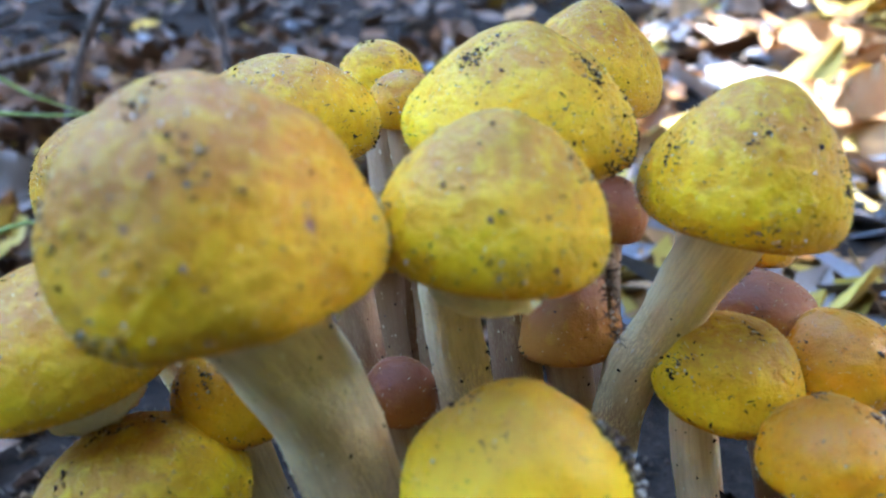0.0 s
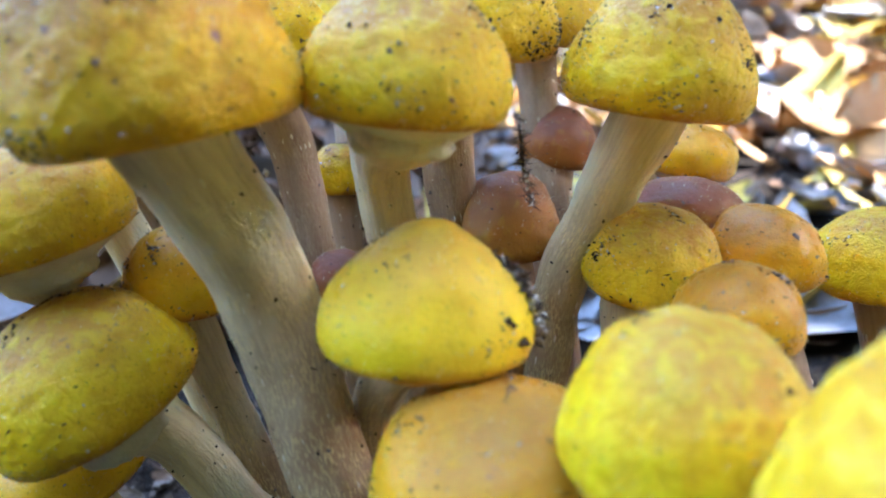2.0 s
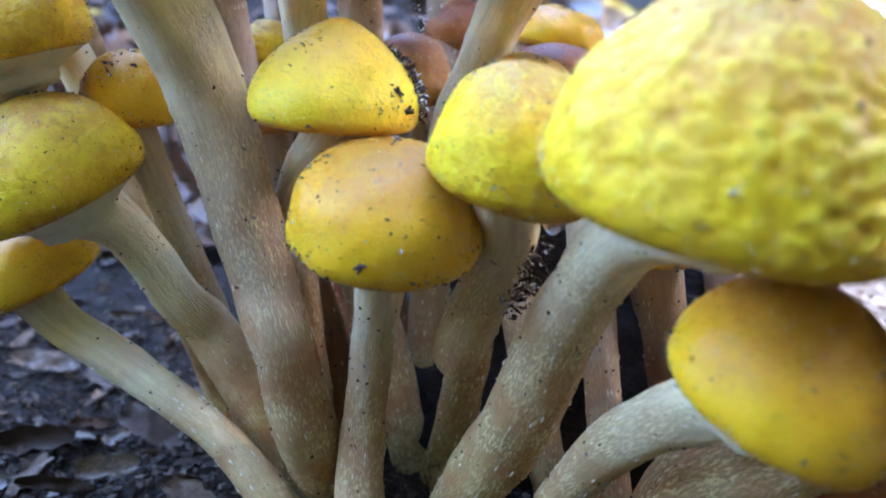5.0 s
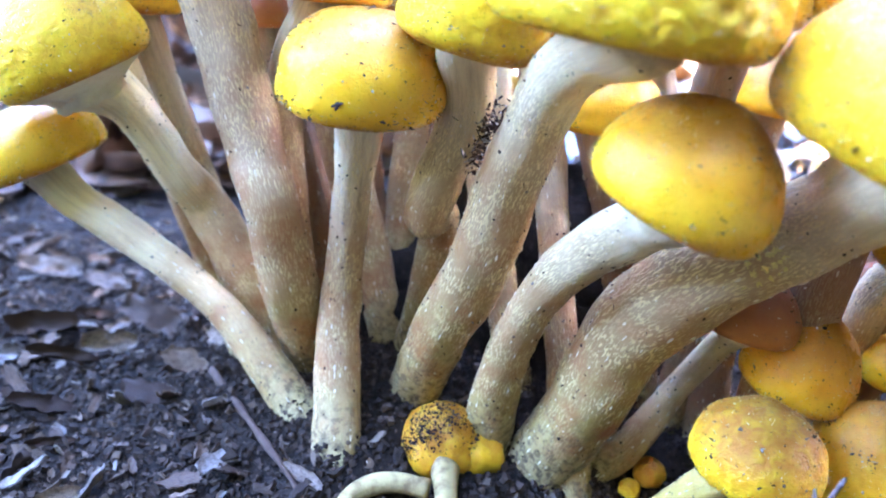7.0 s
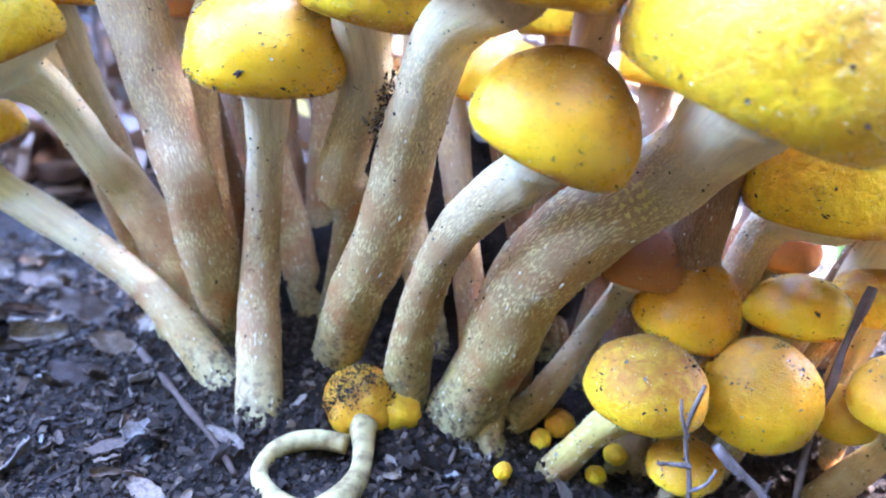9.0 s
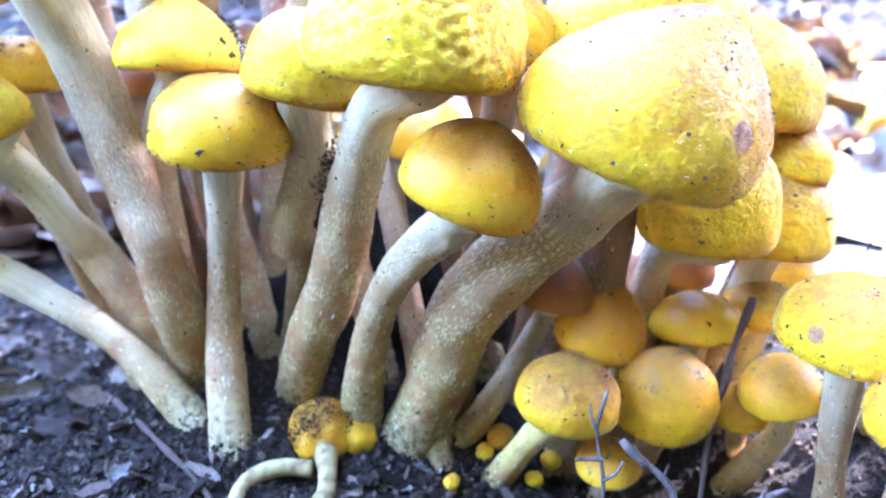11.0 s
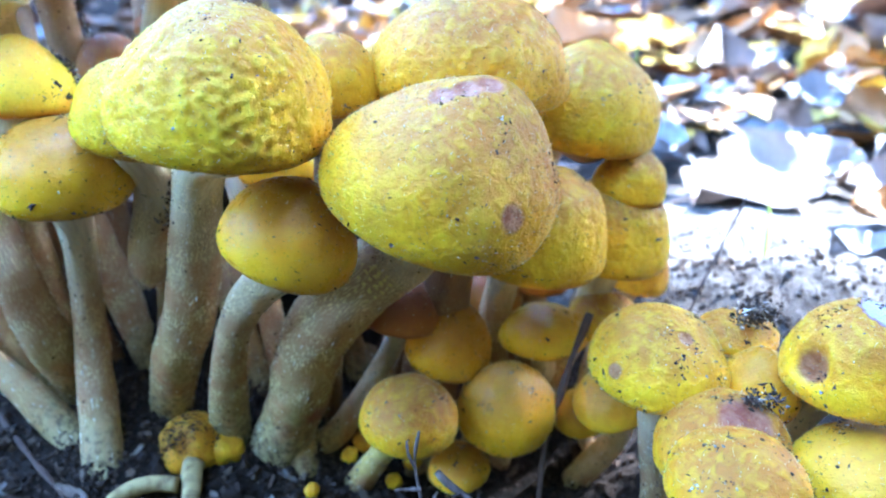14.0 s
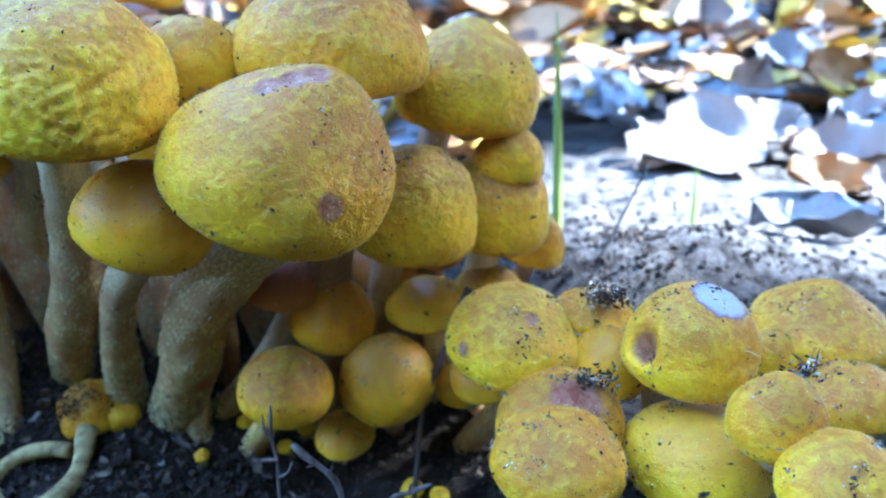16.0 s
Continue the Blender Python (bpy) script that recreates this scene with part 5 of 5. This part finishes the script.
stick("twig", "dry grey branching twig standing before small caps", "twig", [(0.1243, 0.0390, -0.016), (0.1243, 0.0393, 0.0140), (0.1247, 0.0410, 0.0211), (0.1239, 0.0436, 0.0310), (0.1252, 0.0400, 0.0430)], 0.00065, TWIG,
      [([(0.1249, 0.0415, 0.0240), (0.1218, 0.0418, 0.0243), (0.1181, 0.0426, 0.0241)], 0.0006), ([(0.1240, 0.0430, 0.0300), (0.1223, 0.0426, 0.0348), (0.1221, 0.0435, 0.0383)], 0.0005),
       ([(0.1244, 0.0400, 0.0190), (0.1275, 0.0390, 0.0215), (0.1290, 0.0385, 0.0250)], 0.0005)])
stick("twig", "dry grey twig lying among small caps", "twig", [(0.1295, 0.0412, 0.0290), (0.1323, 0.0401, 0.0256), (0.1391, 0.0377, 0.0197), (0.1416, 0.0358, 0.0133), (0.1440, 0.0340, -0.016)], 0.0010, TWIG,
      [([(0.1391, 0.0377, 0.0197), (0.1400, 0.0370, 0.0235)], 0.0005), ([(0.1350, 0.0390, 0.0230), (0.1330, 0.0370, 0.0240)], 0.0005)])
stick("twig", "short pale broken twig on the soil", "twig", [(0.1500, 0.0300, -0.010), (0.1544, 0.0292, 0.0142), (0.1602, 0.0292, 0.0171), (0.1667, 0.0289, 0.0193)], 0.0009, TWIG,
      [([(0.1602, 0.0292, 0.0171), (0.1610, 0.0285, 0.0205)], 0.0005)])
stick("twig", "dark weathered stick wedged between small mushrooms", "twig", [(0.1895, 0.0940, 0.0460), (0.1820, 0.0890, 0.0330), (0.1767, 0.0839, 0.0238), (0.1700, 0.0780, 0.0100), (0.1640, 0.0720, -0.028)], 0.0012, TWIG_DARK)
stick("twig", "thin reddish dry stalk rising from bare soil", "twig", [(0.2470, 0.1400, 0.008), (0.2488, 0.1406, 0.0229), (0.2600, 0.1440, 0.0430), (0.2746, 0.1489, 0.0673)], 0.0006, TWIG)
stick("thread", "fine pale fibre draped over a torn yellow cap", "fibre", [(0.2489, 0.0124, 0.0591), (0.2453, 0.0135, 0.0606), (0.2411, 0.0129, 0.0577), (0.2382, 0.0118, 0.0543), (0.2372, 0.0101, 0.0501)], 0.00014, VEIL)
stick("root", "pale curved rootlet lying on the litter", "root", [(-0.2318, 0.3056, -0.006), (-0.2276, 0.3246, -0.003), (-0.2184, 0.3531, 0.002), (-0.2146, 0.3800, -0.002), (-0.2266, 0.4124, -0.006)], 0.0032, TWIG)
stick("dry_stalk", "pale dry stalk bending over the litter", "stalk", [(-0.2622, 0.4700, -0.01), (-0.2622, 0.4770, 0.0798), (-0.2600, 0.4934, 0.1265), (-0.2562, 0.5019, 0.1498), (-0.2477, 0.5119, 0.1764), (-0.2300, 0.5280, 0.2100)], 0.0048, TWIG, group="dry stalks")
stick("dry_stalk", "pale dry stalk standing in dark litter", "stalk", [(-0.1760, 0.5400, -0.01), (-0.1783, 0.5495, 0.1135), (-0.1827, 0.5632, 0.1540), (-0.1908, 0.5702, 0.1761), (-0.2000, 0.5800, 0.2060)], 0.0050, TWIG, group="dry stalks")
stick("dry_stalk", "pale dry stalk leaning low across the litter", "stalk", [(-0.4200, 0.4850, -0.005), (-0.3600, 0.4880, 0.1200), (-0.3195, 0.4947, 0.1458), (-0.2949, 0.4992, 0.1521), (-0.2651, 0.5044, 0.1593)], 0.0045, TWIG, group="dry stalks")
blade("long green grass blade arching over dark litter", [(-0.40, 0.455, -0.01), (-0.345, 0.45, 0.140), (-0.2924, 0.4476, 0.1561), (-0.2542, 0.4455, 0.1399), (-0.2250, 0.4455, 0.1310)], 0.0065)
blade("green grass blade bent flat over the litter", [(-0.38, 0.41, -0.01), (-0.330, 0.41, 0.118), (-0.2716, 0.4104, 0.1354), (-0.2301, 0.4139, 0.1345), (-0.1950, 0.4165, 0.1358)], 0.0050)
blade("thin green grass blade leaning over the litter", [(-0.300, 0.36, -0.01), (-0.270, 0.37, 0.06), (-0.235, 0.38, 0.085), (-0.205, 0.39, 0.080)], 0.0045)
blade("upright yellow-green grass blade behind the cluster", [(0.2620, 0.2360, -0.01), (0.2618, 0.2370, 0.04), (0.2614, 0.2373, 0.0726), (0.2610, 0.2385, 0.1000), (0.2606, 0.2400, 0.1180)], 0.0050)
blade("short green grass blade on sunlit soil", [(0.345, 0.250, -0.01), (0.346, 0.251, 0.012), (0.3455, 0.252, 0.030)], 0.0030)


# ---- the curled pale stem and the buttons ----
root = tagged(new("curled_root"), "pale cream curled rootlet looping on the soil", "root")
for name, pts, r in (
    ("loop", [(0.0500, 0.0945, -0.0010), (0.0421, 0.0962, -0.0006), (0.0347, 0.0946, -0.0008), (0.0292, 0.0895, -0.0020), (0.0285, 0.0814, -0.0035), (0.0349, 0.0723, -0.0050), (0.0430, 0.0690, -0.0060)], 0.0026),
    ("stalk", [(0.0535, 0.1090, 0.0010), (0.0540, 0.1000, 0.0008), (0.0546, 0.0922, -0.0020), (0.0539, 0.0843, -0.0038), (0.0506, 0.0752, -0.0048), (0.0430, 0.0690, -0.0065)], 0.0032),
):
    v, f, z, a = tube(pts, lambda q: r * (1 + 0.12 * math.sin(q * 9)), 40, 16, rough=0.18, seed=r * 900)
    mesh_object(name, v, f, ROOT, root, attrs={"zone": z})


def button(label, centre, R, lean, stem_len, dirty=0.0):
    """A button: a closed little cap on a stub."""
    seed = R * 7000
    rng = random.Random(int(seed))
    thing = tagged(new("mushroom_button"), label, "mushroom", "mushroom buttons")
    c = Vector(centre)
    thing.location = c
    axis = Vector((lean[0], lean[1], 1)).normalized()
    verts, zone = [], []
    for i in range(24):
        f = math.pi * i / 23
        for j in range(36):
            a = 2 * math.pi * j / 36
            u = Vector((math.sin(f) * math.cos(a), math.sin(f) * math.sin(a), 0.85 * math.cos(f)))
            verts.append(u * R * (1 + 0.16 * noise.noise(u * 1.5 + Vector((seed, 0, 0))) + 0.05 * noise.noise(u * 5)))
            zone.append(0.4 + 0.5 * i / 23)
    mesh_object("cap", verts, grid_faces(24, 36), CAP, thing, attrs={"zone": zone, "ridge": [0.5] * len(zone)}, matrix=frame_on((0, 0, 0), axis))
    foot = -axis * stem_len
    v, f, z, a = tube([Vector(), foot * 0.5, foot], lambda q: R * 0.55, 14, 14, rough=0.15, seed=seed)
    mesh_object("stem", v, f, ROOT, thing, attrs={"zone": z})
    if dirty:
        dv, df = [], []
        tufts = [Vector((rng.gauss(0, 0.6), rng.gauss(-0.5, 0.5), rng.gauss(0.5, 0.5))).normalized() for _ in range(9)]
        for _ in range(int(1500 * dirty)):
            u = (rng.choice(tufts) + Vector((rng.gauss(0, 0.22), rng.gauss(0, 0.22), rng.gauss(0, 0.22)))).normalized()
            blob(rng, u * R * rng.uniform(0.95, 1.03), 0.0002 + 0.0007 * rng.random() ** 2, dv, df, 0.6)
        tagged(mesh_object("debris", dv, df, CRUMB, thing, smooth=False), kind="stuff")
    return thing


button("lumpy bright yellow mushroom button crusted with soil", (0.0530, 0.1130, 0.0028), 0.0116, (-0.1, -0.4), 0.012, 1.0)
button("smooth yellow mushroom button pressed beside a crusted one", (0.0635, 0.1110, 0.0010), 0.0072, (0.3, -0.2), 0.010)
for x, y, z, R, lean in ((0.1130, 0.1160, -0.0060, 0.0048, (0, -0.3)), (0.1065, 0.1110, -0.0085, 0.0032, (-0.2, -0.3)), (0.0930, 0.0925, -0.0080, 0.0026, (0, -0.2)), (0.1285, 0.1080, -0.0120, 0.0036, (0.2, -0.2)),
                         (0.1210, 0.1000, -0.0140, 0.0030, (-0.3, -0.2)), (0.1650, 0.0800, -0.0240, 0.0042, (0, -0.2)), (0.1740, 0.0760, -0.0250, 0.0036, (0.2, -0.2))):
    button("tiny yellow mushroom button pushing out of the soil", (x, y, z), R, lean, R * 2.2)


# ---- dirt caught on the cluster ----
def clod(label, points, size, count, seed, fibres=8, grit=0.12, lump=1.0):
    """A crumbly bit of soil and fibres caught between caps."""
    rng = random.Random(seed)
    thing_v, thing_f, mats = [], [], []
    path, _ = spline(points, 30)
    o = path[0].copy()
    for _ in range(count):
        q = path[rng.randrange(30)] - o
        n0 = len(thing_f)
        q = q + Vector((rng.gauss(0, size), rng.gauss(0, size), rng.gauss(0, size)))
        if rng.random() < 0.5:
            splinter(rng, q, Vector((rng.uniform(-1, 1), rng.uniform(-1, 1), rng.uniform(-0.6, 0.6))), lump * rng.uniform(0.0008, 0.0035), lump * rng.uniform(0.0003, 0.0009), thing_v, thing_f)
        else:
            blob(rng, q, lump * (0.0003 + 0.0014 * rng.random() ** 2), thing_v, thing_f, 0.6)
        mats += [1 if rng.random() < grit else 0] * (len(thing_f) - n0)
    for _ in range(fibres):
        q = path[rng.randrange(30)] - o
        n0 = len(thing_f)
        splinter(rng, q, Vector((rng.uniform(-1, 1), rng.uniform(-1, 1), rng.uniform(-1, 1))), rng.uniform(0.002, 0.006), 0.0003, thing_v, thing_f)
        mats += [0] * (len(thing_f) - n0)
    ob = mesh_object("soil_clod", thing_v, thing_f, [SPECK, GRAIN], smooth=False, face_mats=mats)
    ob.location = o
    return tagged(ob, label, "soil", "soil clods", kind="stuff")


clod("crumbly dark soil clinging to the side of a yellow cap", [(0.0283, 0.1250, 0.1359), (0.0315, 0.1242, 0.1332), (0.0342, 0.1232, 0.1294), (0.0358, 0.1225, 0.1260), (0.0355, 0.1225, 0.1215)], 0.0006, 221, 1, 12, 0.3, 0.8)
clod("dirty web of fibres hanging from a cap rim", [(0.0319, 0.1480, 0.1560), (0.0325, 0.1475, 0.1484), (0.0333, 0.1470, 0.1443), (0.0344, 0.1464, 0.1398)], 0.0005, 57, 2, 46, 0.5, 0.5)
clod("dark wet soil lodged between stems", [(0.0610, 0.1103, 0.0980), (0.0590, 0.1110, 0.0920), (0.0578, 0.1121, 0.0840)], 0.0022, 340, 3)
clod("dark soil bits stuck below a cap on a pale stem", [(-0.0170, 0.1360, 0.1540), (-0.0195, 0.1370, 0.1440)], 0.0012, 85, 4)
clod("grey gritty soil heaped on a yellow cap", [(0.2160, 0.0475, 0.0630), (0.2260, 0.0480, 0.0620)], 0.0018, 255, 5)
clod("grey soil and curled bark lying between caps", [(0.2600, 0.0160, 0.0490), (0.2720, 0.0160, 0.0480)], 0.0022, 289, 6)
clod("dark soil wedged between two small caps", [(0.2050, 0.0230, 0.0520), (0.2150, 0.0230, 0.0500)], 0.0012, 119, 7)


# ---- unseen trees added to shade the cluster ----
def shade_tree(foot, crown, radius, leaves, seed):
    """A slender tree out of view, added so that its crown stands between the sun and the cluster."""
    rng = random.Random(seed)
    thing = tagged(new("tree"), "unseen leafy tree added to shade the mushroom cluster", "tree")
    foot, crown = Vector(foot), Vector(crown)
    thing.location = foot
    top = crown - foot
    v, f, z, a = tube([Vector(), top * 0.5 + Vector((0.05, 0.03, 0)), top], lambda q: 0.07 * (1 - 0.75 * q), 30, 14, rough=0.15, seed=4)
    mesh_object("trunk", v, f, BARK, thing)
    for _ in range(11):
        d = Vector((rng.uniform(-1, 1), rng.uniform(-1, 1), rng.uniform(-0.3, 0.9))).normalized()
        q = top + d * radius * 0.85
        s = top * rng.uniform(0.72, 0.98)
        v, f, z, a = tube([s, (s + q) * 0.5 + Vector((0, 0, 0.08)), q], lambda w: 0.022 * (1 - 0.8 * w), 12, 7, rough=0.1)
        mesh_object("limb", v, f, BARK, thing)
    verts, faces = [], []
    for _ in range(leaves):
        d = Vector((rng.gauss(0, 1), rng.gauss(0, 1), rng.gauss(0, 1))).normalized()
        d *= radius * rng.random() ** 0.16 * (1 + 0.13 * noise.noise(d * 3.2 + Vector((seed, 0, 0))))
        m = Matrix.Translation(top + d) @ Euler((rng.uniform(0, 6.3), rng.uniform(0, 6.3), rng.uniform(0, 6.3))).to_matrix().to_4x4()
        s, base = rng.uniform(0.09, 0.15), len(verts)
        for p in ((-0.5, 0, 0), (-0.1, 0.3, 0.06), (0.5, 0, 0), (-0.1, -0.3, 0.06)):
            verts.append(m @ (Vector(p) * s))
        faces += [(base, base + 1, base + 2), (base, base + 2, base + 3)]
    tagged(mesh_object("crown", verts, faces, LIVE, thing, smooth=False), kind="stuff")
    return thing


# each crown is set back along the sun from the shadow wanted on the ground
for shade, reach in (((-1.55, 0.06, 0.0), 4.6), ((-1.46, 1.95, 0.0), 7.6), ((-0.10, -1.17, 0.0), 6.0)):
    crown = Vector(shade) + sun_dir * reach
    shade_tree((crown.x, crown.y, ground_height(crown.x, crown.y) - 0.02), crown, 1.24, 15000, int(reach * 10))


# ---- the added ring of woods that screens the sky ----
def gap(a, towards, width):
    """1 where the ring opens or closes the sky towards a bearing, 0 away from it."""
    d = (math.degrees(a) - towards + 180) % 360 - 180
    return math.exp(-((d / width) ** 2))


def woods():
    """A made-up ring of dark woods far off, uneven along its top, that closes the place and screens sky light."""
    k = Mat("woods_screen", rough=0.9, spec=0.1)
    k.color(k.mix(k.ramp(k.noise(1.1, 6, 0.7), (0.35, 0.0), (0.65, 1.0)), (0.02, 0.025, 0.012), (0.09, 0.085, 0.035)))
    n, rows = 220, 14
    verts = []
    for i in range(rows):
        f = i / (rows - 1)
        for j in range(n):
            a = 2 * math.pi * j / n
            u = Vector((math.cos(a) * 7, math.sin(a) * 7, 0))
            # heights by bearing choose which sky light reaches the cluster and let the sun in
            top = 19.5 - 18.0 * gap(a, 12, 12) - 8.0 * gap(a, 105, 35) - 16.0 * gap(a, 180, 55) + 10.0 * gap(a, 318, 40) + 9.0 * gap(a, 258, 38) + 8.0 * gap(a, 52, 24) + 1.6 * noise.noise(u) + 1.0 * noise.noise(u * 4.1)
            q = 15 + 1.2 * noise.noise(u * 2 + Vector((0, 0, f * 9))) + 1.5 * f
            verts.append((q * math.cos(a), q * math.sin(a), -1 + f * (top + 1)))
    return tagged(mesh_object("backdrop", verts, grid_faces(rows, n), k.m), "dark made-up ring of woods screening the sky light", "woods", kind="structure")


woods()
